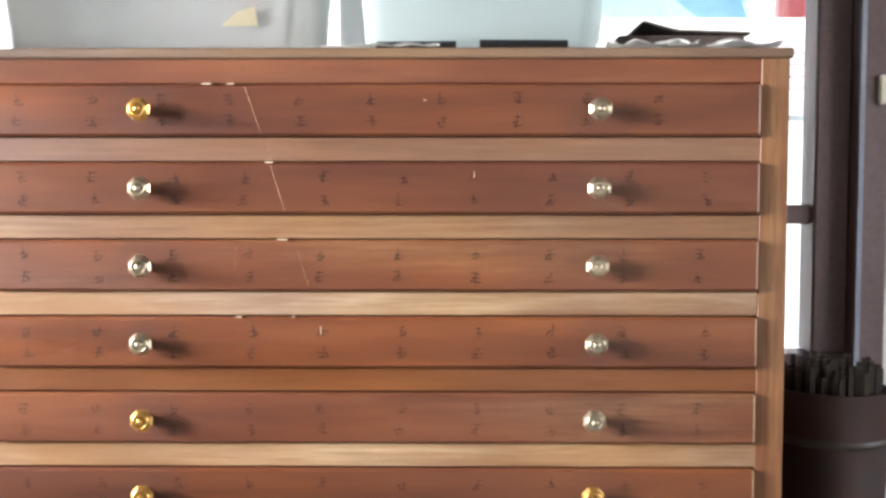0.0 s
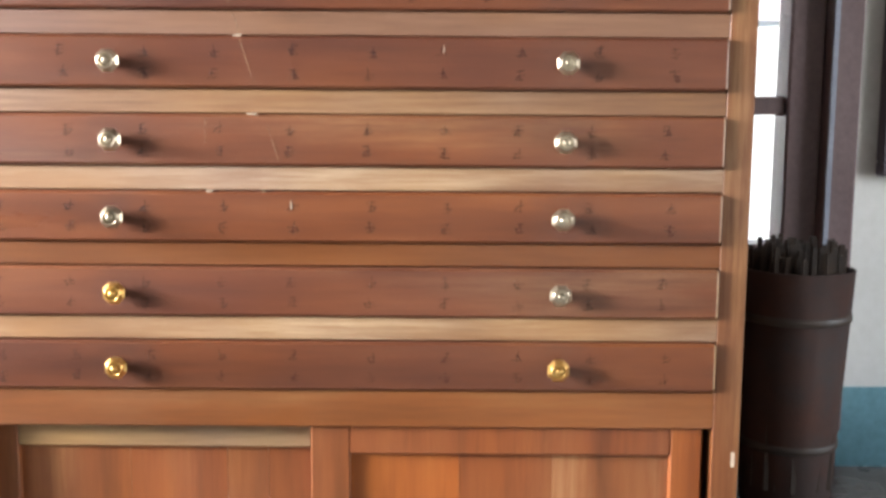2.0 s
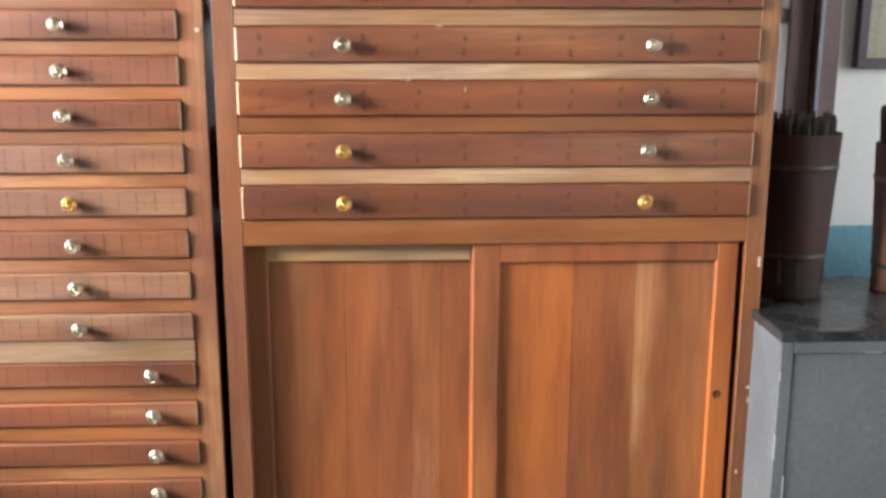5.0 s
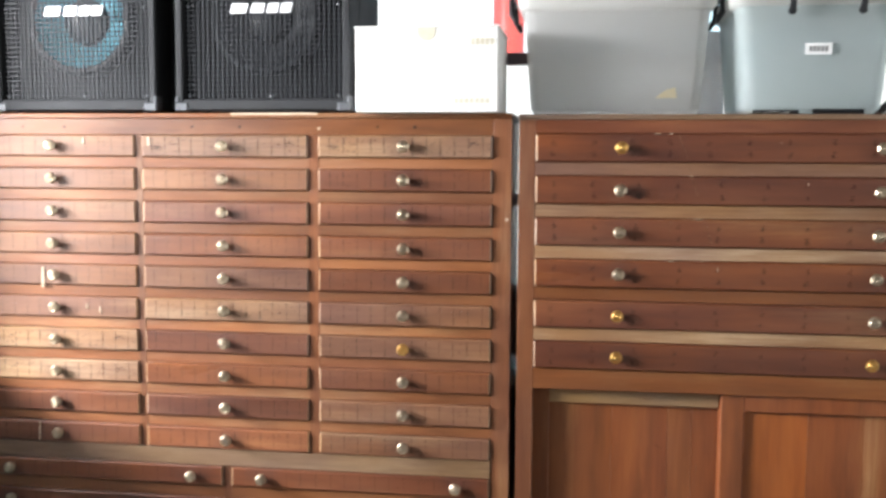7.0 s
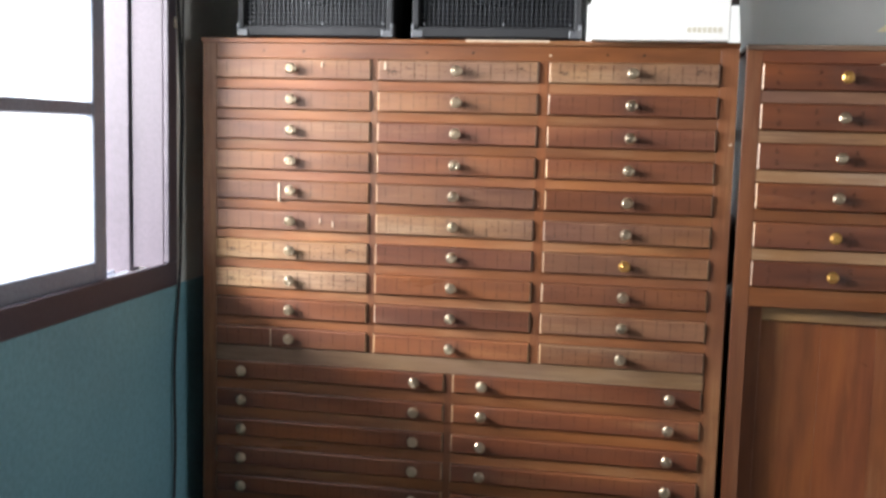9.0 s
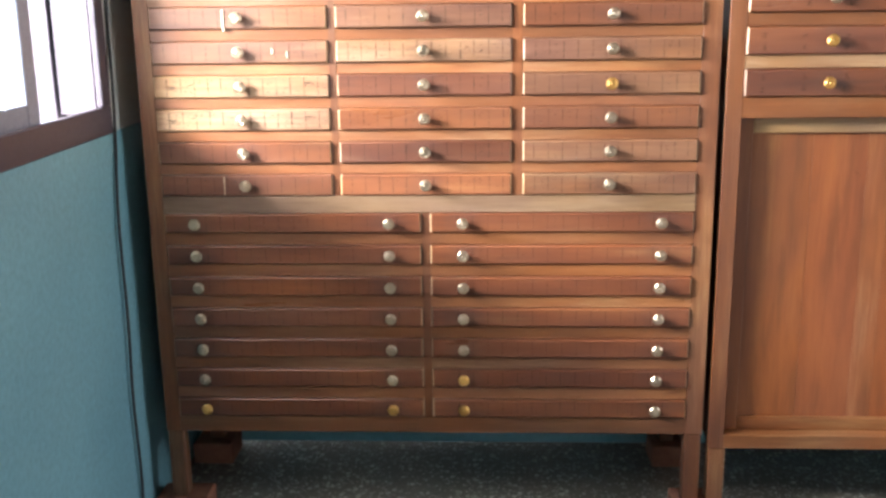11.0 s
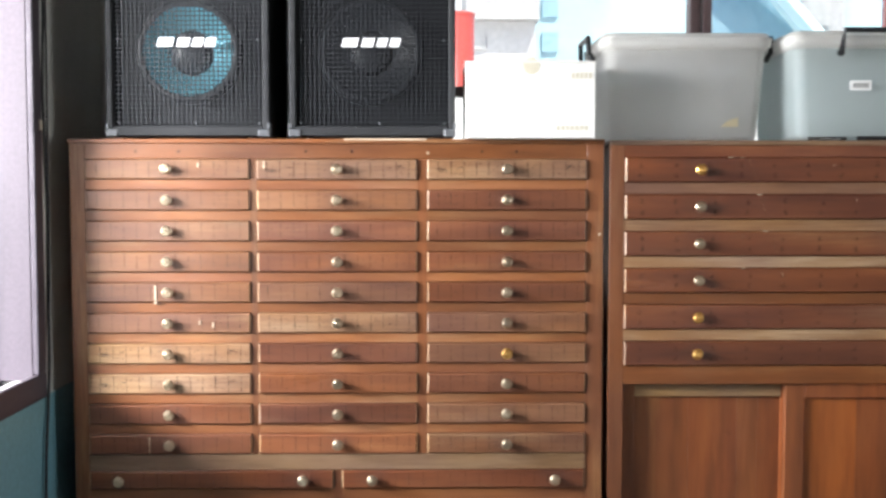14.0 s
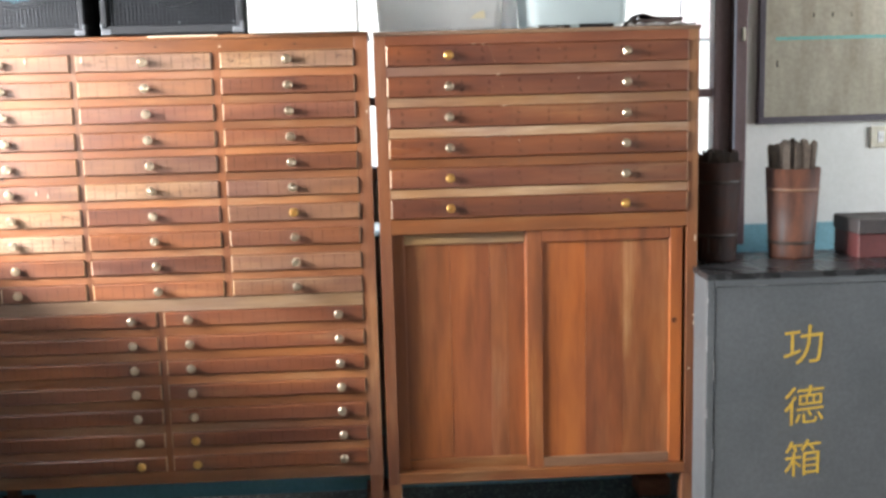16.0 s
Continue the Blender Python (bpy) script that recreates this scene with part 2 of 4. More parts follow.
GRILLE_BLACK = plain("grille_black", (0.020, 0.022, 0.027), 0.55, 0.1)
CORNER_GREY = plain("corner_grey", (0.10, 0.105, 0.115), 0.45, 0.2)
# blue in the colour stands in for the window's reflection on a dark cone
CONE_REFLECT_BLUE = plain("cone_reflect_blue", (0.11, 0.38, 0.48), 0.32, 0.3)
CONE_BLACK = plain("cone_black", (0.03, 0.034, 0.04), 0.35)
LOGO_WHITE = plain("logo_white", (0.85, 0.86, 0.88), 0.35)
CARD_WHITE = paint("card_white", (0.80, 0.79, 0.75), (0.88, 0.87, 0.84), 0.75, 5, 90, 0.2)
CARD_PRINT = plain("card_print", (0.62, 0.58, 0.46), 0.8)
HANDLE_BLACK = plain("handle_black", (0.012, 0.013, 0.015), 0.4)
LABEL_WHITE = plain("label_white", (0.85, 0.85, 0.84), 0.6)
LABEL_CREAM = plain("label_cream", (0.80, 0.72, 0.52), 0.7)
LABEL_GREY = plain("label_grey", (0.3, 0.3, 0.3), 0.6)
CARDBOARD_DARK = paint("cardboard_dark", (0.045, 0.03, 0.026), (0.085, 0.058, 0.05), 0.8, 12, 90, 0.3)
BRICK = paint("brick", (0.23, 0.085, 0.05), (0.36, 0.15, 0.09), 0.9, 28, 160, 0.9)
BASKET_DARK = paint("basket_dark", (0.011, 0.0045, 0.0033), (0.046, 0.015, 0.008), 0.85, 14, 90, 0.4)
BASKET_RED = paint("basket_red", (0.038, 0.015, 0.010), (0.155, 0.056, 0.029), 0.62, 15, 90, 0.4, 0.0, (1.6, 1.6, 0.35))
BAND = paint("band", (0.014, 0.010, 0.008), (0.045, 0.028, 0.019), 0.55, 20, 90, 0.4)
BAND_TAN = paint("band_tan", (0.13, 0.062, 0.035), (0.25, 0.13, 0.075), 0.5, 20, 90, 0.4)
STICK_DARK = paint("stick_dark", (0.017, 0.011, 0.008), (0.050, 0.031, 0.020), 0.8, 40, 120, 0.5)
STICK = paint("stick", (0.060, 0.043, 0.032), (0.14, 0.107, 0.082), 0.7, 40, 120, 0.5)
RED_BOX = paint("red_box", (0.070, 0.018, 0.017), (0.125, 0.033, 0.030), 0.5, 9, 90, 0.3)
DARK_BOX = paint("dark_box", (0.035, 0.03, 0.03), (0.07, 0.055, 0.05), 0.55, 9, 90, 0.3)
PINK_PAPER = plain("pink_paper", (0.73, 0.64, 0.69), 0.8)
PINK_INK = plain("pink_ink", (0.66, 0.50, 0.55), 0.8)
OUTLET = plain("outlet", (0.66, 0.62, 0.5), 0.45)
CABLE = plain("cable", (0.03, 0.03, 0.032), 0.6)
FADED_POSTER = paint("faded_poster", (0.27, 0.235, 0.17), (0.46, 0.43, 0.345), 0.75, 5, 60, 0.2, 0.0, (2.2, 1, 0.6))
TEAL_INK = plain("teal_ink", (0.16, 0.42, 0.40), 0.7)
CONCRETE = paint("concrete", (0.42, 0.41, 0.39), (0.55, 0.54, 0.52), 0.85, 1.5, 30, 0.4)
GREY_BLOCK = paint("grey_block", (0.44, 0.43, 0.42), (0.54, 0.53, 0.51), 0.85, 2, 30, 0.4)
RED_LACQUER = plain("red_lacquer", (0.50, 0.085, 0.07), 0.22)
BLUE_SHEET = paint("blue_sheet", (0.32, 0.52, 0.62), (0.42, 0.62, 0.70), 0.5, 2, 30, 0.2)
CYAN_WALL = paint("cyan_wall", (0.50, 0.72, 0.78), (0.58, 0.79, 0.84), 0.7, 1.2, 30, 0.3)
WHITE_WALL = paint("white_wall", (0.78, 0.78, 0.76), (0.85, 0.85, 0.83), 0.8, 1.2, 30, 0.3)


def glass_material(name, tint, rough):
    m, n, l, bsdf = material(name)
    bsdf.inputs["Base Color"].default_value = (*tint, 1)
    bsdf.inputs["Roughness"].default_value, bsdf.inputs["IOR"].default_value = rough, 1.45
    bsdf.inputs["Transmission Weight"].default_value = 1.0
    return m


GLASS = glass_material("glass", (0.97, 0.99, 1.0), 0.0)


def frosted():
    """Dusty figured glass: part of the light goes straight on, part is scattered, part is held back."""
    m, n, l, bsdf = material("frosted_glass")
    bsdf.inputs["Base Color"].default_value, bsdf.inputs["Roughness"].default_value = (0.75, 0.8, 0.82, 1), 0.25
    clear, soft = n.new("ShaderNodeBsdfTransparent"), n.new("ShaderNodeBsdfTranslucent")
    soft.inputs[0].default_value = (0.85, 0.9, 0.93, 1)
    first, second = n.new("ShaderNodeMixShader"), n.new("ShaderNodeMixShader")
    first.inputs[0].default_value, second.inputs[0].default_value = 0.8, 0.78
    l.new(bsdf.outputs[0], first.inputs[1])
    l.new(soft.outputs[0], first.inputs[2])
    l.new(first.outputs[0], second.inputs[1])
    l.new(clear.outputs[0], second.inputs[2])
    l.new(second.outputs[0], n["Material Output"].inputs["Surface"])
    return m


FROSTED = frosted()


def translucent(name, col, gloss=0.35, through=0.5, clear=0.0, sheer=0.0):
    """Milky plastic: part of the light is scattered through, and sheer of it goes straight on."""
    m, n, l, bsdf = material(name)
    fine = spot(n, l, 8, 4)
    base = mixed(n, l, 0.1, col, ramp(n, l, fine, [(0.3, grey(0)), (0.7, grey(1))]), "OVERLAY")
    l.new(base, bsdf.inputs["Base Color"])
    bsdf.inputs["Roughness"].default_value = gloss
    bsdf.inputs["Transmission Weight"].default_value, bsdf.inputs["IOR"].default_value = clear, 1.2
    t = n.new("ShaderNodeBsdfTranslucent")
    l.new(base, t.inputs[0])
    mx = n.new("ShaderNodeMixShader")
    mx.inputs[0].default_value = through
    l.new(bsdf.outputs[0], mx.inputs[1])
    l.new(t.outputs[0], mx.inputs[2])
    out = mx.outputs[0]
    if sheer:
        last, straight = n.new("ShaderNodeMixShader"), n.new("ShaderNodeBsdfTransparent")
        last.inputs[0].default_value = sheer
        l.new(out, last.inputs[1])
        l.new(straight.outputs[0], last.inputs[2])
        out = last.outputs[0]
    l.new(out, n["Material Output"].inputs["Surface"])
    return m


MILKY = translucent("milky_plastic", (0.90, 0.90, 0.885), 0.35, 0.7, sheer=0.36)
PAPER = translucent("paper", (0.88, 0.88, 0.86), 0.8, 0.2)
MILKY_BLUE = translucent("milky_blue_plastic", (0.75, 0.82, 0.82), 0.32, 0.66, sheer=0.33)
CLEAR_JAR = translucent("cloudy_clear_plastic", (0.92, 0.91, 0.90), 0.25, 0.6, 0.3)
MILKY_LID = translucent("milky_lid", (0.88, 0.875, 0.85), 0.35, 0.6, sheer=0.25)


def terrazzo():
    m, n, l, bsdf = material("terrazzo")
    geo = n.new("ShaderNodeNewGeometry")
    cols = []
    for scale, cut in ((62, 0.66), (120, 0.6)):
        v = n.new("ShaderNodeTexVoronoi")
        v.inputs["Scale"].default_value = scale
        l.new(geo.outputs["Position"], v.inputs["Vector"])
        sep = n.new("ShaderNodeSeparateColor")
        l.new(v.outputs["Color"], sep.inputs[0])
        pick = ramp(n, l, sep.outputs[0], [(cut, grey(0)), (cut + 0.02, grey(1))])
        core = ramp(n, l, v.outputs["Distance"], [(0.38, grey(1)), (0.5, grey(0))])
        tint = ramp(n, l, sep.outputs[1], [(0.0, (0.24, 0.215, 0.175)), (0.5, (0.42, 0.385, 0.32)), (1.0, (0.64, 0.60, 0.52))])
        cols.append((mixed(n, l, 1.0, pick, core, "MULTIPLY"), tint))
    base = ramp(n, l, spot(n, l, 3, 5), [(0.3, (0.135, 0.115, 0.092)), (0.7, (0.205, 0.177, 0.145))])
    for mask, tint in reversed(cols):
        base = mixed(n, l, mask, base, tint)
    l.new(base, bsdf.inputs["Base Color"])
    bsdf.inputs["Roughness"].default_value = 0.32
    return m


TERRAZZO = terrazzo()

# ---- mesh helpers ----


def box(bm, x0, x1, y0, y1, z0, z1, bevel=0.0):
    m = Matrix.LocRotScale(((x0 + x1) / 2, (y0 + y1) / 2, (z0 + z1) / 2), None, (abs(x1 - x0), abs(y1 - y0), abs(z1 - z0)))
    made = bmesh.ops.create_cube(bm, size=1.0, matrix=m)["verts"]
    if bevel:
        edges = {e for v in made for e in v.link_edges}
        bmesh.ops.bevel(bm, geom=list(edges), offset=bevel, segments=1, affect="EDGES", profile=0.5)
    return bm


def boxed(*args, **kw):
    return box(bmesh.new(), *args, **kw)


def lathe(profile, steps=20, axis="z", centre=(0, 0, 0), closed=True):
    """A turned shape from (radius, height) pairs."""
    bm = bmesh.new()
    rings = []
    for r, h in profile:
        ring = []
        for i in range(steps):
            a = 2 * math.pi * (i + 0.5) / steps
            c, s = r * math.cos(a), r * math.sin(a)
            p = {"z": (c, s, h), "y": (c, h, s), "x": (h, c, s)}[axis]
            ring.append(bm.verts.new(Vector(p) + Vector(centre)))
        rings.append(ring)
    for a, b in zip(rings, rings[1:]):
        for i in range(steps):
            j = (i + 1) % steps
            bm.faces.new((a[i], a[j], b[j], b[i]))
    if closed:
        bm.faces.new(rings[0])
        bm.faces.new(rings[-1])
    bmesh.ops.recalc_face_normals(bm, faces=bm.faces)
    return bm


def root_of(ob):
    at = Vector((0, 0, 0))
    while ob:
        at += ob.location
        ob = ob.parent
    return at


def mesh_from(name, bm, mat, smooth=False):
    me = bpy.data.meshes.new(name)
    bm.to_mesh(me)
    bm.free()
    me.materials.append(mat)
    if smooth:
        for p in me.polygons:
            p.use_smooth = True
    return me


def edge_worn_lit(me):
    """Gives the upright chamfers a paler wood: worn, with caught window light in its colour."""
    me.materials.append(EDGE_WORN_LIT)
    for p in me.polygons:
        if 0.3 < abs(p.normal.x) < 0.96:
            p.material_index = 1
    return me


def part(name, bm, mat, parent=None, label="", smooth=False):
    """One mesh object from a bmesh in world coordinates, under a thing or a part."""
    if parent:
        bmesh.ops.translate(bm, verts=bm.verts, vec=-root_of(parent))
    ob = new(name, mesh_from(name, bm, mat, smooth))
    ob.parent = parent
    return tagged(ob, label) if label else ob


def shared(name, me, parent, at):
    """An object on mesh data that others use too, at a place given from its parent."""
    ob = new(name, me)
    ob.parent, ob.location = parent, at
    return ob


def thing(name, at, label, category, group=""):
    ob = new(name)
    ob.location = at
    ob.empty_display_size = 0.1
    return tagged(ob, label, category, group)


def structure(name, bm, mat, label, category):
    return tagged(part(name, bm, mat), label, category, kind="structure")


def tube(points, radius, steps=8):
    """A round cord through points, as a bmesh."""
    bm = bmesh.new()
    rings = []
    for i, p in enumerate(points):
        p = Vector(p)
        d = (Vector(points[min(i + 1, len(points) - 1)]) - Vector(points[max(i - 1, 0)])).normalized()
        side = d.orthogonal().normalized() if not rings else (side - d * side.dot(d)).normalized()
        up = d.cross(side)
        rings.append([bm.verts.new(p + radius * (math.cos(2 * math.pi * k / steps) * side + math.sin(2 * math.pi * k / steps) * up)) for k in range(steps)])
    for a, b in zip(rings, rings[1:]):
        for k in range(steps):
            bm.faces.new((a[k], a[(k + 1) % steps], b[(k + 1) % steps], b[k]))
    bm.faces.new(rings[0])
    bm.faces.new(rings[-1])
    bmesh.ops.recalc_face_normals(bm, faces=bm.faces)
    return bm


# ---- the room ----
LEFT, BACK, RIGHT, NEAR, HIGH = -2.09, 1.75, 2.7, -6.5, 3.3
T = 0.16
EDGE = 1.045  # where the teal dado ends
structure("floor", boxed(LEFT - T, RIGHT + T, NEAR - T, BACK + T, -0.12, 0), TERRAZZO, "dark polished terrazzo floor with pale stone chips", "floor")
# added above the view, dark to limit bounce on the cabinets
structure("ceiling", boxed(LEFT - T, RIGHT + T, NEAR - T, BACK + T, HIGH, HIGH + 0.15), CEILING_DARK, "unseen plain ceiling, dark to hold down bounced light", "ceiling")

# window openings
SW0, SW1, SWZ0, SWZ1 = -0.75, 1.228, 1.045, 2.35      # in the side wall, along y
BW0, BW1, BWZ0, BWZ1 = -1.38, 0.72, 1.20, 2.45       # in the back wall, along x


def wall_side():
    w = structure("wall_west", boxed(LEFT - T, LEFT, NEAR, SW0, EDGE, HIGH), WALL_WHITE, "off-white plastered wall above a teal dado", "wall")
    part("plaster", boxed(LEFT - T, LEFT, SW1, BACK + T, EDGE, HIGH), WALL_WHITE, w)
    part("lintel", boxed(LEFT - T, LEFT, SW0, SW1, SWZ1, HIGH), WALL_WHITE, w)
    part("dado", boxed(LEFT - T, LEFT + 0.003, NEAR, BACK, 0, EDGE), WALL_TEAL, w, "teal painted lower wall")
    return w


def wall_back():
    w = structure("wall_north", boxed(BW1, RIGHT + T, BACK, BACK + T, EDGE - 0.05, HIGH), WALL_WHITE, "off-white plastered wall above a teal dado", "wall")
    part("plaster", boxed(LEFT, BW0, BACK, BACK + T, EDGE, HIGH), WALL_WHITE, w)
    part("lintel", boxed(BW0, BW1, BACK, BACK + T, BWZ1, HIGH), WALL_WHITE, w)
    part("sill_wall", boxed(BW0, BW1, BACK + 0.001, BACK + T, EDGE, BWZ0), WALL_WHITE, w)
    part("dado", boxed(LEFT, RIGHT, BACK - 0.003, BACK + T - 0.002, 0.02, EDGE - 0.05), WALL_TEAL, w, "teal painted lower wall")
    return w


wall_side()
wall_back()
# unseen wall; its opening is added to hold the fill lamp
east = structure("wall_east", boxed(RIGHT, RIGHT + T, NEAR, -0.4, 0, HIGH), WALL_DIM, "unseen grey wall with an opening added for the fill lamp", "wall")
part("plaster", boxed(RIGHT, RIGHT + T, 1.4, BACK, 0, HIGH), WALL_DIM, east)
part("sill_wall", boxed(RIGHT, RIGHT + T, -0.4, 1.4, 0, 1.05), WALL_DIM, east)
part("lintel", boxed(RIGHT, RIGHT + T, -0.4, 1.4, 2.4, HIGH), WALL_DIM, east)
# the unseen near wall; its wide doorway is added to let in front light
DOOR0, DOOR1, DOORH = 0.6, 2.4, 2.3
near_wall = structure("wall_south", boxed(LEFT - T, DOOR0, NEAR - T, NEAR, 0, HIGH), WALL_DIM, "unseen grey wall with a doorway added for front light", "wall")
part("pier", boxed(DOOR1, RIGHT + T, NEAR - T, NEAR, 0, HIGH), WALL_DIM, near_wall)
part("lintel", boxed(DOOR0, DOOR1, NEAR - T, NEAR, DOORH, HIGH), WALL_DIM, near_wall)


def side_window():
    """Timber window in the side wall: a fixed frame, a sliding sash pushed back, pale outer jambs."""
    x0, x1 = LEFT - 0.004, LEFT + 0.012
    w = structure("window_1", boxed(x0, x1, SW0, SW1, SWZ0, SWZ0 + 0.066, bevel=0.003), WINDOW_WOOD, "dark timber sliding window standing partly open", "window")
    part("window_frame", boxed(x0, x1, SW1 - 0.05, SW1, SWZ0 + 0.066, SWZ1, bevel=0.003), WINDOW_WOOD, w)
    part("window_frame", boxed(x0, x1, SW0, SW0 + 0.05, SWZ0 + 0.066, SWZ1, bevel=0.003), WINDOW_WOOD, w)
    part("window_head", boxed(x0, x1, SW0 + 0.05, SW1 - 0.05, SWZ1 - 0.05, SWZ1, bevel=0.003), WINDOW_WOOD, w)
    part("jamb", boxed(LEFT - 0.092, LEFT - 0.005, SW1 - 0.048, SW1, SWZ0 + 0.05, SWZ1, bevel=0.002), JAMB_PAINT, w, "mauve painted jamb")
    part("jamb", boxed(LEFT - 0.187, LEFT - 0.098, SW1 - 0.054, SW1, SWZ0 + 0.03, SWZ1, bevel=0.002), JAMB_PAINT, w, "mauve painted jamb")
    part("inner_sill", boxed(LEFT - 0.05, LEFT - 0.005, SW0, SW1 - 0.054, SWZ0, SWZ0 + 0.052, bevel=0.002), SILL_PALE, w)
    part("outer_sill", boxed(LEFT - 0.20, LEFT - 0.052, SW0, SW1, SWZ0 - 0.02, SWZ0 + 0.028, bevel=0.003), SILL_PALE, w, "pale outer sill, whitened for the glare on it")
    for k in range(2):
        part("track", boxed(LEFT - 0.095 - 0.04 * k, LEFT - 0.089 - 0.04 * k, SW0, SW1 - 0.08, SWZ0 + 0.028, SWZ0 + 0.044), SASH_PAINT_FLARE, w)
    part("hook", boxed(LEFT + 0.012, LEFT + 0.019, 1.207, 1.216, 1.724, 1.752, bevel=0.002), OUTLET, w, "small pale window hook")
    # the sash
    sx0, sx1, a, b, z0, z1 = LEFT - 0.045, LEFT - 0.012, SW0 + 0.05, 0.895, SWZ0 + 0.053, SWZ1 - 0.05
    sash = part("sash", boxed(sx0, sx1, b - 0.055, b, z0, z1, bevel=0.003), SASH_PAINT_FLARE, w, "dark sash with two panes")
    part("sash_rail", boxed(sx0, sx1, a + 0.055, b - 0.055, z0, z0 + 0.055, bevel=0.003), SASH_PAINT_FLARE, sash)
    part("sash_rail", boxed(sx0, sx1, a + 0.055, b - 0.055, z1 - 0.055, z1, bevel=0.003), SASH_PAINT_FLARE, sash)
    part("sash_stile", boxed(sx0, sx1, a, a + 0.055, z0, z1, bevel=0.003), SASH_PAINT_FLARE, sash)
    part("glazing_bar", boxed(sx0 + 0.004, sx1 - 0.004, a + 0.055, b - 0.055, 1.49, 1.521, bevel=0.003), SASH_PAINT_FLARE, sash)
    for lo, hi in ((z0 + 0.05, 1.495), (1.516, z1 - 0.05)):
        part("pane", boxed(LEFT - 0.031, LEFT - 0.027, a + 0.05, b - 0.05, lo, hi), FROSTED, sash, "frosted glass")
    return w


def back_window():
    """Dark timber window behind the cabinets."""
    y0, y1 = BACK - 0.02, BACK + 0.05
    w = structure("window_2", boxed(BW0, BW1, y0, y1, BWZ0, BWZ0 + 0.05, bevel=0.003), CASING_WOOD, "dark timber window behind the cabinets", "window")
    part("window_frame", boxed(0.603, 0.662, y0, y1, BWZ0 + 0.05, BWZ1, bevel=0.004), CASING_WOOD, w)
    part("casing", boxed(0.664, BW1 - 0.004, BACK - 0.045, y1, 0.925, BWZ1, bevel=0.004), CASING_WOOD, w)
    part("casing_bead", boxed(0.664, 0.672, BACK - 0.051, BACK - 0.045, 0.95, BWZ1), SASH_PAINT_FLARE, w)
    part("latch", boxed(0.694, 0.706, BACK - 0.053, BACK - 0.045, 1.668, 1.716, bevel=0.003), OUTLET, w, "small worn pale latch plate")
    part("window_frame", boxed(BW0, BW0 + 0.06, y0, y1, BWZ0 + 0.05, BWZ1, bevel=0.004), CASING_WOOD, w)
    part("window_head", boxed(BW0 + 0.06, 0.603, y0, y1, BWZ1 - 0.06, BWZ1, bevel=0.004), CASING_WOOD, w)
    part("transom", boxed(BW0 + 0.06, 0.603, y0 + 0.01, y1, 1.860, 1.892, bevel=0.003), CASING_WOOD, w)
    part("transom", boxed(BW0 + 0.06, 0.603, y0 + 0.01, y1, 1.470, 1.502, bevel=0.003), CASING_WOOD, w)
    part("mullion", boxed(-0.302, -0.272, y0 + 0.012, y1, 1.892, BWZ1 - 0.06, bevel=0.003), CASING_WOOD, w)
    part("mullion", boxed(-0.266, -0.238, y0 + 0.004, y1, 1.892, BWZ1 - 0.06, bevel=0.003), CASING_WOOD, w)
    for a, b, lo, hi, mat, what in ((BW0 + 0.06, -0.302, 1.892, BWZ1 - 0.06, GLASS, "clear glass"), (-0.238, 0.603, 1.892, BWZ1 - 0.06, GLASS, "clear glass"),
                                    (BW0 + 0.06, 0.603, 1.502, 1.860, GLASS, "clear glass"), (BW0 + 0.06, 0.603, BWZ0 + 0.05, 1.470, GLASS, "clear glass")):
        p = part("pane", boxed(a - 0.004, b + 0.004, BACK + 0.02, BACK + 0.024, lo - 0.004, hi + 0.004), mat, w, what)
        p.visible_shadow = False
    return w


side_window()
back_window()

# ---- outside ----
# unseen slab, added to keep steep sky light off the lower drawers
structure("eave", boxed(LEFT - T - 1.15, LEFT - T, NEAR - T, BACK + T, 2.48, 2.56), CONCRETE, "unseen concrete eave added to block high sky light", "eave")
structure("ground", boxed(-60, 60, -60, 60, -0.32, -0.121), CONCRETE, "pale sunlit concrete yard", "ground")


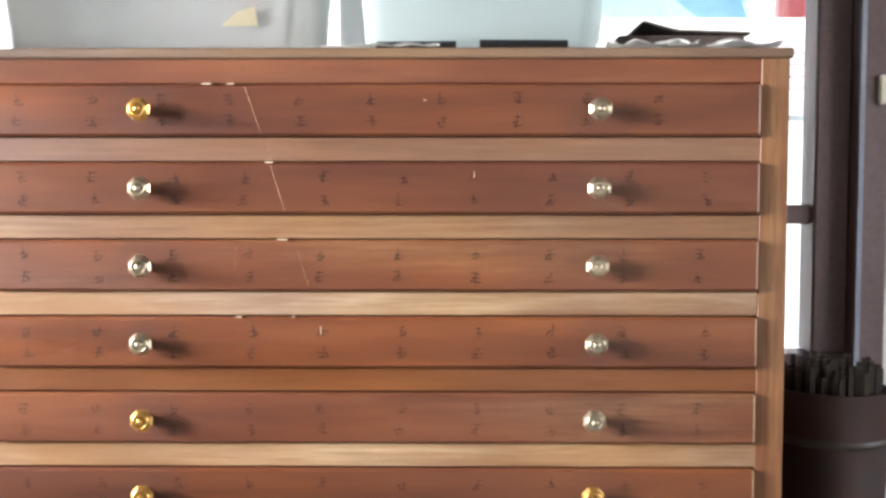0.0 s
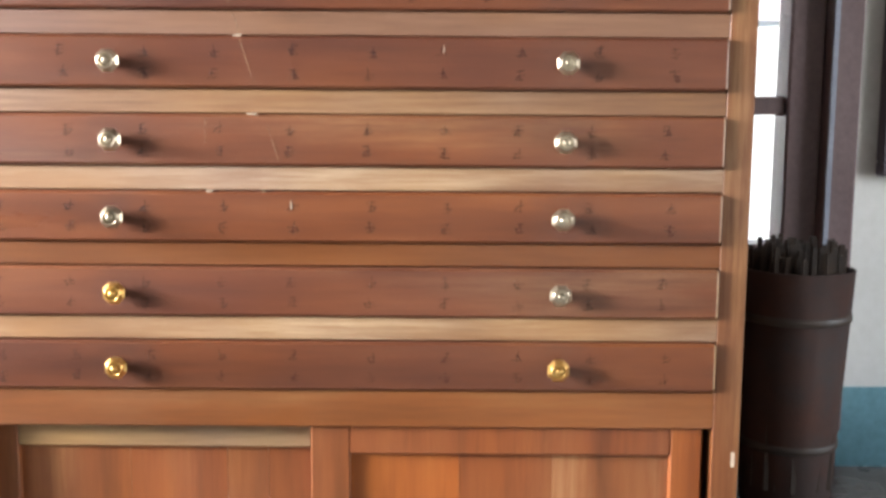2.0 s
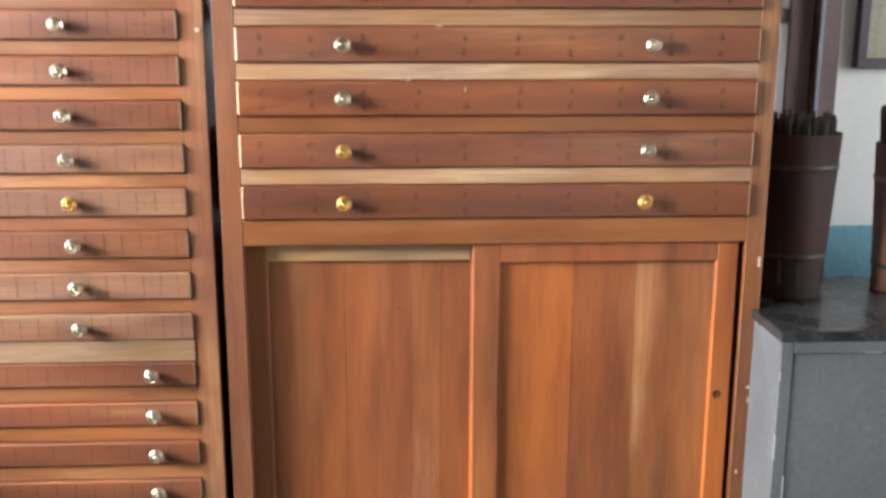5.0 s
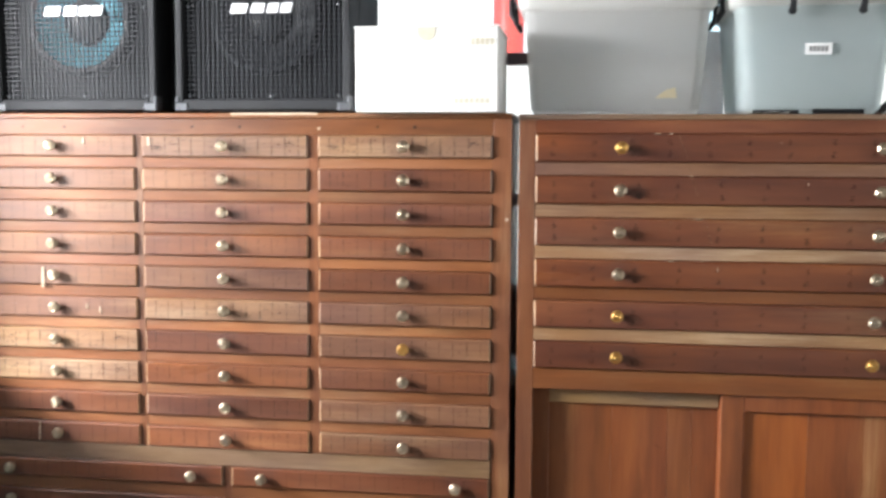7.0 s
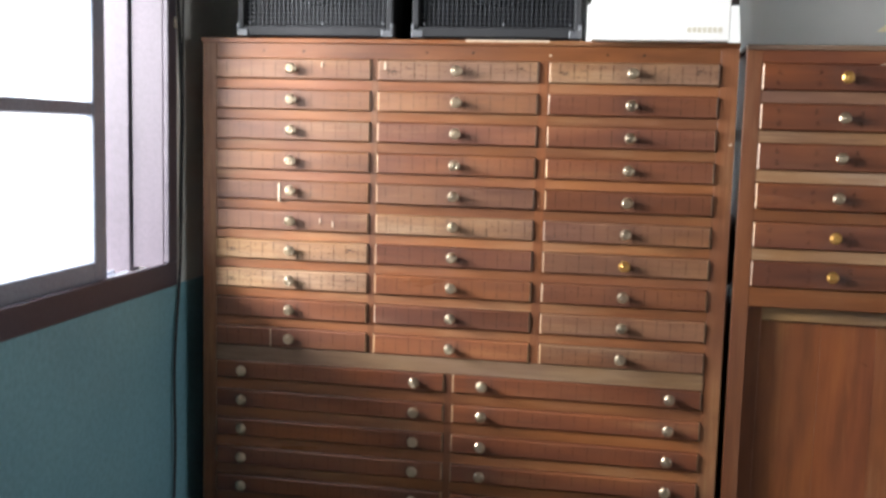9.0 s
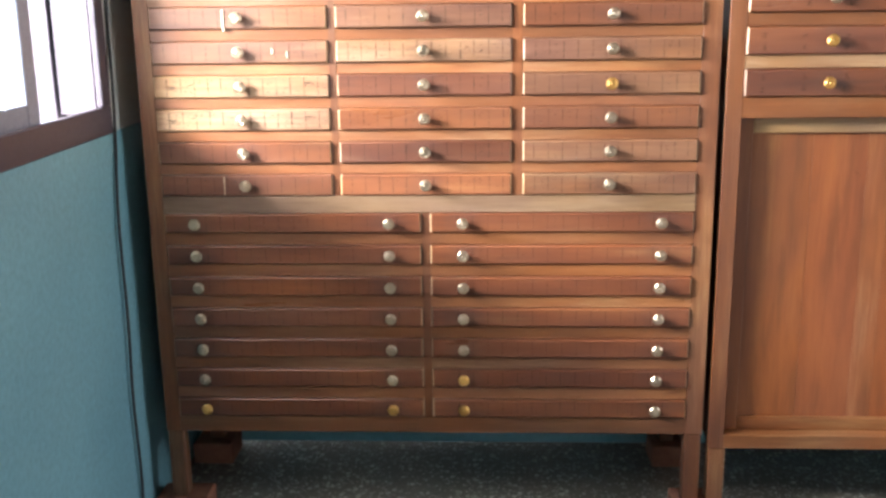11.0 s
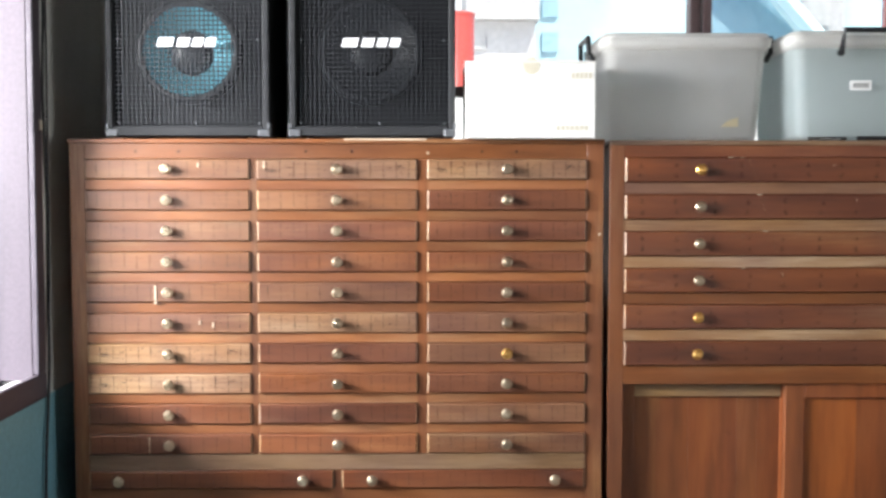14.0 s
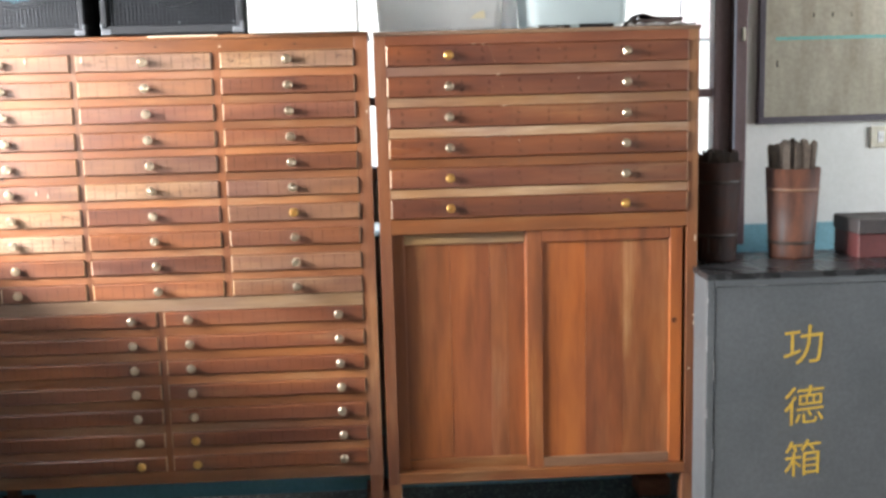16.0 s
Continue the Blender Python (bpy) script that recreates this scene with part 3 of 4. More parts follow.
def outside():
    # added white wall: outside the side window there is only overexposed white
    b = thing("white_backdrop", (-8.0, 0.0, -0.12), "plain white wall added for the blown-out side view", "building")
    part("wall", boxed(-8.5, -7.5, -8, 10, -0.12, 2.2), WHITE_WALL, b)
    g = thing("grey_building", (-0.56, 6.4, -0.12), "small grey rendered building with a pale upper ledge", "building")
    part("wall", boxed(-0.80, -0.32, 6.0, 6.9, -0.12, 2.8), GREY_BLOCK, g)
    part("ledge", boxed(-0.82, -0.30, 5.9, 6.9, 2.8, 3.6), CONCRETE, g)
    part("vent", boxed(-0.78, -0.68, 5.98, 6.0, 2.60, 2.72), CONCRETE, g)
    for x, y, r, top in ((-0.91, 4.6, 0.086, 2.59), (1.325, 3.5, 0.235, 3.4)):
        c = thing("red_column", (x, y, -0.12), "glossy red lacquered round column", "column", "red columns outside")
        part("shaft", lathe([(r, -0.12), (r, top)], 48, "z", (x, y, 0)), RED_LACQUER, c, smooth=False)
        part("cap", lathe([(r + 0.004, top), (r + 0.004, top + 0.02), (r * 0.6, top + 0.03)], 48, "z", (x, y, 0)), RED_LACQUER, c)
    s = thing("blue_building", (1.4, 7.4, -0.12), "pale cyan building with a darker awning and a white brace", "building")
    part("wall", boxed(-0.30, 3.4, 7.0, 8.0, -0.12, 4.6), CYAN_WALL, s)
    for z in (2.72, 3.0, 3.28):
        part("window", boxed(-0.16, -0.03, 6.98, 7.0, z, z + 0.16), BLUE_SHEET, s)
    bm = bmesh.new()
    f = bm.faces.new([bm.verts.new(p) for p in ((0.96, 6.8, 2.42), (2.02, 6.8, 2.42), (1.58, 6.9, 3.6), (1.25, 6.9, 3.6))])
    bmesh.ops.solidify(bm, geom=[f], thickness=0.03)
    part("awning", bm, BLUE_SHEET, s)
    part("brace", tube([(1.36, 6.72, 3.5), (2.25, 6.72, 2.5)], 0.085), CYAN_WALL, s)
    part("panel", boxed(1.86, 2.28, 6.9, 6.98, 2.86, 3.7), GREY_BLOCK, s)
    part("panel_inset", boxed(1.93, 2.16, 6.885, 6.9, 2.92, 3.7), CONCRETE, s)
    part("lower_panel", boxed(1.86, 3.3, 6.94, 6.99, 2.3, 2.84), BLUE_SHEET, s)
    # another added white wall, giving the overexposed white behind the yard
    far = thing("far_backdrop", (0, 12.0, -0.12), "far white wall added for the blown-out view at the back", "building")
    part("wall", boxed(-9, 9, 12.0, 12.5, -0.12, 6.0), WHITE_WALL, far)
    # an added white wall that fills the lower panes with glare, and a pinned notice
    p = thing("parapet", (0, 2.9, -0.12), "low white wall added to whiten the lower panes", "parapet")
    part("wall", boxed(-2.4, 1.75, 3.0, 3.15, -0.12, 2.02), WHITE_WALL, p)
    n = part("notice", boxed(0.84, 1.12, 2.992, 2.998, 1.74, 1.965), PINK_PAPER, p, "pale pink notice sheet")
    for i, w in enumerate((0.16, 0.11, 0.13, 0.09)):
        part("print_bar", boxed((0.84 + 1.12 - w) / 2, (0.84 + 1.12 + w) / 2, 2.990, 2.992, 1.965 - 0.045 - 0.034 * i, 1.965 - 0.037 - 0.034 * i), PINK_INK, n)


outside()

# ---- cabinets ----


def knob_mesh(name, mat):
    """Turned knob along -y: a flange, a neck, an octagonal rim and a round dished face with a button."""
    bm = lathe([(0.0095, 0.0), (0.0095, -0.002), (0.006, -0.004), (0.0055, -0.010), (0.0130, -0.0112), (0.0166, -0.0135),
                (0.0166, -0.0155), (0.0138, -0.0182), (0.010, -0.0185)], 8, "y")
    me = bpy.data.meshes.new("face")
    face = lathe([(0.0124, -0.0178), (0.0128, -0.0205), (0.0112, -0.0228), (0.0098, -0.0232), (0.0084, -0.0222), (0.0078, -0.0172),
                  (0.0050, -0.0170), (0.0048, -0.0226), (0.0038, -0.0246), (0.0015, -0.0250)], 18, "y")
    for p in face.faces:
        p.smooth = len(p.verts) == 4
    face.to_mesh(me)
    face.free()
    bm.from_mesh(me)
    bpy.data.meshes.remove(me)
    bmesh.ops.scale(bm, vec=(0.9, 1.0, 0.9), verts=bm.verts)
    return mesh_from(name, bm, mat)


KNOB_N, KNOB_G = knob_mesh("knob", NICKEL), knob_mesh("knob_brass", BRASS)
FRONT = 1.290   # face frame
FACE = 1.2815   # drawer fronts


def ink_mesh(name, columns, mat, height):
    """Rows of brush marks, each a few plain strokes, two to a column, on a plane facing -y."""
    bm = bmesh.new()

    def stroke(x, z, long, wide, turn):
        c, q = math.cos(turn), math.sin(turn)
        v = [bm.verts.new((x + a * c * long / 2 - b * q * wide / 2, -0.0006, z + a * q * long / 2 + b * c * wide / 2))
             for a, b in ((-1, -0.5), (0.4, -1), (1, -0.6), (1, 0.4), (-0.2, 1), (-1, 0.6))]
        bm.faces.new(v)

    for x in columns:
        for z in (height * 0.25, -height * 0.25):
            zz, xx = z + random.uniform(-0.002, 0.002), x + random.uniform(-0.002, 0.002)
            for k in range(random.randint(2, 3)):
                stroke(xx + random.uniform(-0.0015, 0.0015), zz + (k - 1) * 0.0054, random.uniform(0.008, 0.0145), 0.0021, random.uniform(-0.12, 0.3))
            stroke(xx + random.uniform(-0.002, 0.002), zz, random.uniform(0.012, 0.0185), 0.0021, 1.57 + random.uniform(-0.25, 0.25))
            stroke(xx + random.choice((-0.004, 0.004)), zz - 0.003, 0.009, 0.0024, random.choice((0.9, 2.2)))
    return mesh_from(name, bm, mat)


def rule_mesh(name, width, height, count, mat, marks=False):
    """Thin upright ink rules between columns of writing, broken here and there; marks adds small strokes beside them."""
    bm = bmesh.new()

    def bar(x, w, low, top, lean):
        bm.faces.new([bm.verts.new((x + a * w / 2 + lean * b, -0.0006, z)) for a, z, b in ((-1, low, 0), (1, low, 0), (1, top, 1), (-1, top, 1))])

    for i in range(count):
        x = -width / 2 + (i + 0.6) * width / count + random.uniform(-0.0015, 0.0015)
        top, low = height * random.uniform(0.34, 0.47), -height * random.uniform(0.30, 0.47)
        z, lean = top, random.uniform(-0.0008, 0.0008)
        while z > low:
            h = random.uniform(0.010, 0.03)
            bar(x, random.uniform(0.0018, 0.0032), max(low, z - h), z, lean)
            z -= h + random.uniform(0.0005, 0.005)
        if marks or random.random() < 0.3:
            for _ in range(random.randint(2, 4)):
                mz = random.uniform(-0.3, 0.3) * height
                bar(x + width / count * random.uniform(0.3, 0.65), random.uniform(0.003, 0.006), mz, mz + random.uniform(0.001, 0.0025), 0)
    return mesh_from(name, bm, mat)


def drawer_front(name, width, height, mat):
    return edge_worn_lit(mesh_from(name, boxed(-width / 2, width / 2, 0, 0.02, -height / 2, height / 2, bevel=0.0032), mat))


def legs(cab, x0, x1, y0, y1, top, low, mat):
    for a, b in ((x0, x0 + 0.042), (x1 - 0.042, x1)):
        for c, d in ((y0, y0 + 0.042), (y1 - 0.042, y1)):
            part("leg", boxed(a, b, c, d, low, top, bevel=0.003), mat, cab)


def brick(x0, x1, y0, y1, label):
    bm = boxed(x0, x1, y0, y1, 0.0, 0.064, bevel=0.004)
    for v in bm.verts:
        v.co += Vector([random.uniform(-0.0015, 0.0015) for _ in range(2)] + [0])
    b = part("brick", bm, BRICK)
    tagged(b, label, "brick", "bricks under the cabinets")


def cabinet_many():
    """The wide cabinet: thirty small drawers over fourteen long ones."""
    x0, x1, y1, z0, z1 = -2.032, -0.642, 1.70, 0.253, 1.696
    cab = thing("drawer_cabinet", ((x0 + x1) / 2, 1.5, 0.065), "worn reddish-brown wooden cabinet with many small drawers, raised on bricks", "cabinet")
    part("top_board", boxed(x0 - 0.004, x1 + 0.002, FRONT - 0.006, y1, z1, z1 + 0.012, bevel=0.002), FRAME_WOOD, cab)
    part("side_panel", boxed(x0, x0 + 0.018, FRONT + 0.022, y1, z0, z1), STILE_WOOD, cab)
    part("side_panel", boxed(x1 - 0.029, x1 - 0.011, FRONT + 0.022, y1, z0, z1), STILE_WOOD, cab)
    part("back_panel", boxed(x0 + 0.018, x1 - 0.036, y1 - 0.008, y1, z0, z1), INNER_WOOD_SHADE, cab)
    # dark sheet added close behind the fronts to darken the gaps
    part("carcass", boxed(x0 + 0.02, x1 - 0.036, FRONT + 0.016, FRONT + 0.03, z0 + 0.01, z1), INNER_WOOD_SHADE, cab)
    cols = [(-1.992, -1.566), (-1.547, -1.130), (-1.104, -0.687)]
    longs = [(-1.992, -1.352), (-1.330, -0.687)]
    part("stile", boxed(x0, -1.9935, FRONT - 0.0008, FRONT + 0.022, z0, z1, bevel=0.0006), STILE_WOOD, cab)
    part("stile", boxed(-0.6855, x1, FRONT - 0.0008, FRONT + 0.022, z0, z1, bevel=0.0006), STILE_WOOD, cab)
    knob_z = [1.629 - 0.0803 * r for r in range(10)]
    low_z = [0.811 - 0.0813 * r for r in range(7)]
    half, lhalf = 0.0262, 0.0240
    part("rail", boxed(-1.9935, -0.6855, FRONT, FRONT + 0.02, knob_z[0] + half + 0.0012, z1, bevel=0.001), RAIL_FADED, cab)
    for a, b in zip(knob_z, knob_z[1:]):
        part("rail", boxed(-1.9935, -0.6855, FRONT, FRONT + 0.02, b + half + 0.0012, a - half - 0.0012, bevel=0.001), RAIL_FADED, cab)
    part("rail", boxed(-1.9935, -0.6855, FRONT - 0.004, FRONT + 0.02, low_z[0] + lhalf + 0.0012, knob_z[-1] - half - 0.0012, bevel=0.0015), STRIP_WOOD, cab, "pale bare wood rail")
    for a, b in zip(low_z, low_z[1:]):
        part("rail", boxed(-1.9935, -0.6855, FRONT, FRONT + 0.02, b + lhalf + 0.0012, a - lhalf - 0.0012, bevel=0.001), RAIL_FADED, cab)
    part("rail", boxed(-1.9935, -0.6855, FRONT, FRONT + 0.02, z0, low_z[-1] - lhalf - 0.0012, bevel=0.001), RAIL_FADED, cab)
    for (_, a), (b, _) in zip(cols, cols[1:]):
        part("stile", boxed(a + 0.0012, b - 0.0012, FRONT - 0.0008, FRONT + 0.016, knob_z[-1] - half - 0.001, knob_z[0] + half + 0.001), STILE_WOOD, cab)
    part("stile", boxed(-1.3508, -1.3312, FRONT - 0.0008, FRONT + 0.016, low_z[-1] - lhalf - 0.001, low_z[0] + lhalf + 0.001), STILE_WOOD, cab)
    legs(cab, x0 + 0.002, x1 - 0.002, FRONT + 0.0, y1, z0, 0.065, STILE_WOOD)
    # drawers
    pale = {(0, 1), (0, 2), (5, 1), (6, 0), (7, 0)}
    faded = {(1, 1), (4, 1), (5, 2), (6, 2), (8, 2), (1, 0), (2, 0), (3, 0), (4, 0), (5, 0), (9, 2), (0, 0)}
    fronts = {}
    rules = [rule_mesh("ink_rules", 0.40, 0.05, 12, INK_RULE) for _ in range(6)]
    rules_dark = [rule_mesh("ink_rules", 0.40, 0.05, 12, INK_DARK, True) for _ in range(3)]
    bm = bmesh.new()
    for _ in range(16):
        x, z = random.choice((-0.18, -0.165, -0.12, 0.16, 0.175)) + random.uniform(-0.012, 0.012), random.gauss(0.0, 0.006)
        w, h = random.uniform(0.004, 0.02), random.uniform(0.001, 0.003)
        bm.faces.new([bm.verts.new((x + a * w / 2, -0.0006, z + b * h / 2 + a * random.uniform(-0.001, 0.001))) for a, b in ((-1, -0.4), (0, -1), (1, -0.3), (1, 0.3), (0.2, 1), (-1, 0.5))])
    blots = mesh_from("ink_blot", bm, INK_BLACK)
    for r, z in enumerate(knob_z):
        for c, (a, b) in enumerate(cols):
            mat = DRAWER_PALE if (r, c) in pale else DRAWER_MID if (r, c) in faded else DRAWER_WOOD
            key = (c, mat.name)
            if key not in fronts:
                fronts[key] = drawer_front("drawer", b - a - 0.001, 2 * half, mat)
            d = shared("drawer", fronts[key], cab, Vector(((a + b) / 2, FACE + random.uniform(-0.001, 0.001), z + random.uniform(-0.0006, 0.0006))) - cab.location)
            shared("knob", KNOB_G if (r, c) == (6, 2) else KNOB_N, d, (0.0, 0, 0.0))
            tagged(shared("ink_mark", random.choice(rules if (r, c) not in pale else rules_dark), d, (0, 0, 0)), kind="stuff")
            if (r, c) in {(0, 1), (0, 2), (6, 0), (7, 0)}:
                tagged(shared("ink_mark", blots, d, (0, -0.0002, 0)), kind="stuff")
    gold = {(6, 1), (5, 2), (6, 0), (6, 2)}
    for c, (a, b) in enumerate(longs):
        me = drawer_front("drawer", b - a - 0.001, 2 * lhalf, LONG_WOOD)
        low_rules = [rule_mesh("ink_rules", 0.55, 0.045, 15, INK_FAINT) for _ in range(2)]
        for r, z in enumerate(low_z):
            d = shared("drawer", me, cab, Vector(((a + b) / 2, FACE + random.uniform(-0.001, 0.001), z)) - cab.location)
            for k, x in enumerate((-0.241, 0.241)):
                shared("knob", KNOB_G if (r, 2 * c + k) in gold else KNOB_N, d, (x, 0, 0))
            tagged(shared("ink_mark", random.choice(low_rules), d, (0, 0, 0)), kind="stuff")
    # paint chips and old nail marks
    for x, z, w, h in ((-1.815, 1.302, 0.004, 0.05), (-1.70, 1.23, 0.003, 0.012), (-1.835, 0.905, 0.0022, 0.045), (-1.665, 1.222, 0.003, 0.014),
                       (-1.70, 1.64, 0.004, 0.012), (-1.53, 1.64, 0.004, 0.02), (-1.105, 1.672, 0.005, 0.006), (-0.655, 1.46, 0.006, 0.006)):
        part("chip", boxed(x, x + w, FACE - 0.0022 if z < 1.66 and x < -0.7 else FRONT - 0.0042, FRONT, z - h / 2, z + h / 2), CHIP, cab)
    part("chip", boxed(-1.32, -1.105, FRONT - 0.0075, FRONT + 0.01, 1.7030, 1.7088, bevel=0.002), CHIP, cab)
    for x in (-1.86, -1.75, -1.42, -1.30, -0.96, -0.87):
        part("nail_mark", lathe([(0.004, FRONT + 0.002), (0.004, FRONT - 0.0008)], 8, "y", (x, 0, 1.675)), INK_BLACK, cab)
    # bricks under the feet
    brick(-2.072, -1.936, 1.262, 1.372, "weathered red brick under the cabinet's front foot")
    brick(-0.709, -0.585, 1.262, 1.372, "weathered red brick shared by two cabinets' front feet")
    brick(-2.072, -1.953, 1.618, 1.735, "weathered red brick under the cabinet's rear foot")
    brick(-0.712, -0.59, 1.618, 1.735, "weathered red brick shared by two cabinets' rear feet")


def cabinet_doors():
    """The narrower cabinet: six long drawers over two sliding panelled doors."""
    x0, x1, y1, z0, z1 = -0.625, 0.414, 1.70, 0.215, 1.692
    cab = thing("drawer_cabinet", ((x0 + x1) / 2, 1.5, 0.065), "worn reddish-brown wooden cabinet with six long drawers over two sliding doors", "cabinet")
    part("top_board", boxed(x0 - 0.001, x1 + 0.004, FRONT - 0.005, y1, z1, z1 + 0.013, bevel=0.002), TOP_DUSTY, cab)
    part("side_panel", boxed(x0 + 0.010, x0 + 0.028, FRONT + 0.022, y1, z0, z1), STILE_WOOD, cab)
    part("side_panel", boxed(x1 - 0.018, x1, FRONT + 0.022, y1, z0, z1), STILE_WOOD, cab)
    part("back_panel", boxed(x0 + 0.036, x1 - 0.018, y1 - 0.008, y1, z0, z1), INNER_WOOD_SHADE, cab)
    # dark sheets added behind drawers and doors for shade in the gaps
    part("carcass", boxed(x0 + 0.036, x1 - 0.02, FRONT + 0.016, FRONT + 0.03, 1.09, z1), INNER_WOOD_SHADE, cab)
    part("carcass", boxed(x0 + 0.036, x1 - 0.02, FRONT + 0.06, FRONT + 0.07, z0, 1.09), INNER_WOOD_SHADE, cab)
    dx0, dx1 = -0.586, 0.378
    part("stile", boxed(x0, dx0 - 0.0012, FRONT - 0.0008, FRONT + 0.03, z0, z1, bevel=0.0006), STILE_WOOD, cab)
    part("stile", boxed(dx1 + 0.0012, x1, FRONT - 0.0008, FRONT + 0.03, z0, z1, bevel=0.0006), STILE_WOOD, cab)
    zs = [1.628 - 0.0968 * r for r in range(6)]
    half = 0.0320
    part("rail", boxed(dx0 - 0.0012, dx1 + 0.0012, FRONT, FRONT + 0.02, zs[0] + half + 0.0015, z1, bevel=0.001), RAIL_RED, cab)
    for a, b, mat in zip(zs, zs[1:], (RAIL_GREY, RAIL_OLIVE, RAIL_STREAK, FRAME_WOOD, RAIL_STREAK)):
        part("rail", boxed(dx0 - 0.0012, dx1 + 0.0012, FRONT, FRONT + 0.02, b + half + 0.0015, a - half - 0.0015, bevel=0.001), mat, cab)
    part("rail", boxed(dx0 - 0.0012, dx1 + 0.0012, FRONT, FRONT + 0.055, 1.061, zs[-1] - half - 0.0015, bevel=0.001), FRAME_WOOD, cab)
    part("rail", boxed(dx0 - 0.0012, dx1 + 0.0012, FRONT - 0.002, FRONT + 0.055, z0, 0.252, bevel=0.002), FRAME_WOOD, cab)
    me = drawer_front("drawer", dx1 - dx0 - 0.001, 2 * half, WIDE_WOOD)
    gold = {(0, 0), (4, 0), (5, 0), (5, 1)}
    for r, z in enumerate(zs):
        d = shared("drawer", me, cab, Vector(((dx0 + dx1) / 2, FACE + random.uniform(-0.001, 0.001), z)) - cab.location)
        for k, x in enumerate((-0.390, 0.177)):
            shared("knob", KNOB_G if (r, k) in gold else KNOB_N, d, (x - (dx0 + dx1) / 2 - (0.001 * r if k else 0.0008 * r), 0, 0))
        step = 0.0945 if r else 0.088
        marks = ink_mesh("ink_marks", [-0.44 + random.uniform(-0.004, 0.004) + step * k for k in range(10)], INK_FAINT if r in (4, 5) else INK, 0.055)
        tagged(shared("ink_mark", marks, d, (0, 0, 0)), kind="stuff")

    def door(name, a, b, y, low, top, boards, rails, label):
        ob = part(name, boxed(a, a + 0.052, y, y + 0.02, low, top, bevel=0.002), PANEL_BROWN, cab, label)
        part("door_stile", boxed(b - 0.042, b, y, y + 0.02, low, top, bevel=0.002), PANEL_ORANGE, ob)
        part("door_rail", boxed(a + 0.052, b - 0.042, y, y + 0.02, top - 0.04, top, bevel=0.002), rails[0], ob)
        part("door_rail", boxed(a + 0.052, b - 0.042, y, y + 0.02, low, low + 0.034, bevel=0.002), rails[1], ob)
        for p, q, mat in boards:
            part("board", boxed(p, q - 0.0004, y + 0.011, y + 0.018, low + 0.03, top - 0.036), mat, ob)

    door("sliding_door", -0.600, -0.110, FRONT + 0.034, 0.252, 1.061,
         [(-0.55, -0.40, PANEL_BROWN), (-0.40, -0.268, PANEL_RED), (-0.268, -0.212, PANEL_PALE), (-0.212, -0.15, PANEL_BROWN)], (RAIL_BARE, FRAME_WOOD), "sliding panelled door, set behind the other")
    door("sliding_door", -0.150, 0.368, FRONT + 0.008, 0.252, 1.061,
         [(-0.1, 0.047, PANEL_ORANGE), (0.047, 0.172, PANEL_RED), (0.172, 0.328, PANEL_PALE)], (PANEL_RED, RAIL_OLIVE), "sliding panelled door of orange-brown boards")
    part("knot", lathe([(0.009, FRONT + 0.0085), (0.009, FRONT + 0.0074)], 10, "y", (0.342, 0, 0.745)), INK_BLACK, cab)
    legs(cab, x0 + 0.002, x1 - 0.002, FRONT + 0.0, y1, z0, 0.065, STILE_WOOD)

    # one long scratch across the upper drawers, in stretches
    def scratch(xa, za, xb, zb, y, w, mat=SCRATCH):
        bm = bmesh.new()
        vs = [bm.verts.new((x + s * w, y, z)) for x, z, s in ((xa, za, -0.5), (xa, za, 0.5), (xb, zb, 0.3), (xb, zb, -0.3))]
        bm.faces.new(vs)
        part("scratch", bm, mat, cab)

    scratch(-0.269, 1.687, -0.262, 1.668, FRONT - 0.0006, 0.0014)
    scratch(-0.262, 1.657, -0.242, 1.600, FACE - 0.0013, 0.0017)
    scratch(-0.240, 1.592, -0.232, 1.566, FRONT - 0.0006, 0.0016)
    scratch(-0.231, 1.560, -0.213, 1.503, FACE - 0.0013, 0.0014)
    scratch(-0.197, 1.452, -0.184, 1.408, FACE - 0.0013, 0.0014)
    scratch(-0.275, 1.463, -0.276, 1.43, FACE - 0.0013, 0.0012)
    for x, z, w in ((-0.315, 1.6605, 0.016), (-0.284, 1.6605, 0.012), (-0.238, 1.5635, 0.014), (-0.223, 1.467, 0.018), (-0.276, 1.370, 0.01), (-0.205, 1.370, 0.004)):
        part("chip", boxed(x, x + 0.7 * w, FACE - 0.0013, FACE + 0.004, z - 0.0009, z + 0.0008), CHIP, cab)
    for x, z, w, h in ((0.022, 1.548, 0.002, 0.01), (-0.17, 1.353, 0.002, 0.012), (-0.04, 1.64, 0.004, 0.002)):
        part("chip", boxed(x, x + 0.7 * w, FACE - 0.0013, FACE + 0.004, z - h / 2.4, z + h / 2.4), CHIP, cab)
    # marks on the doors and the outer stile
    scratch(-0.302, 0.925, -0.281, 0.916, FRONT + 0.0444, 0.0022, INK_BLACK)
    scratch(-0.20, 0.878, -0.199, 0.862, FRONT + 0.0444, 0.0026)
    scratch(0.088, 0.381, 0.0885, 0.363, FRONT + 0.0184, 0.0030)
    for x, z, w, h in ((0.399, 0.762, 0.006, 0.005), (0.402, 0.735, 0.003, 0.012), (0.388, 0.58, 0.004, 0.008), (0.404, 1.02, 0.005, 0.02)):
        part("chip", boxed(x, x + w, FRONT - 0.0012, FRONT + 0.002, z - h / 2, z + h / 2), CHIP, cab)
    brick(0.318, 0.43, 1.262, 1.372, "weathered red brick under the cabinet's front foot")
    brick(0.30, 0.42, 1.61, 1.72, "weathered red brick under the cabinet's rear foot")


cabinet_many()
cabinet_doors()
TOP_A, TOP_B = 1.708, 1.705

# ---- on top of the cabinets ----


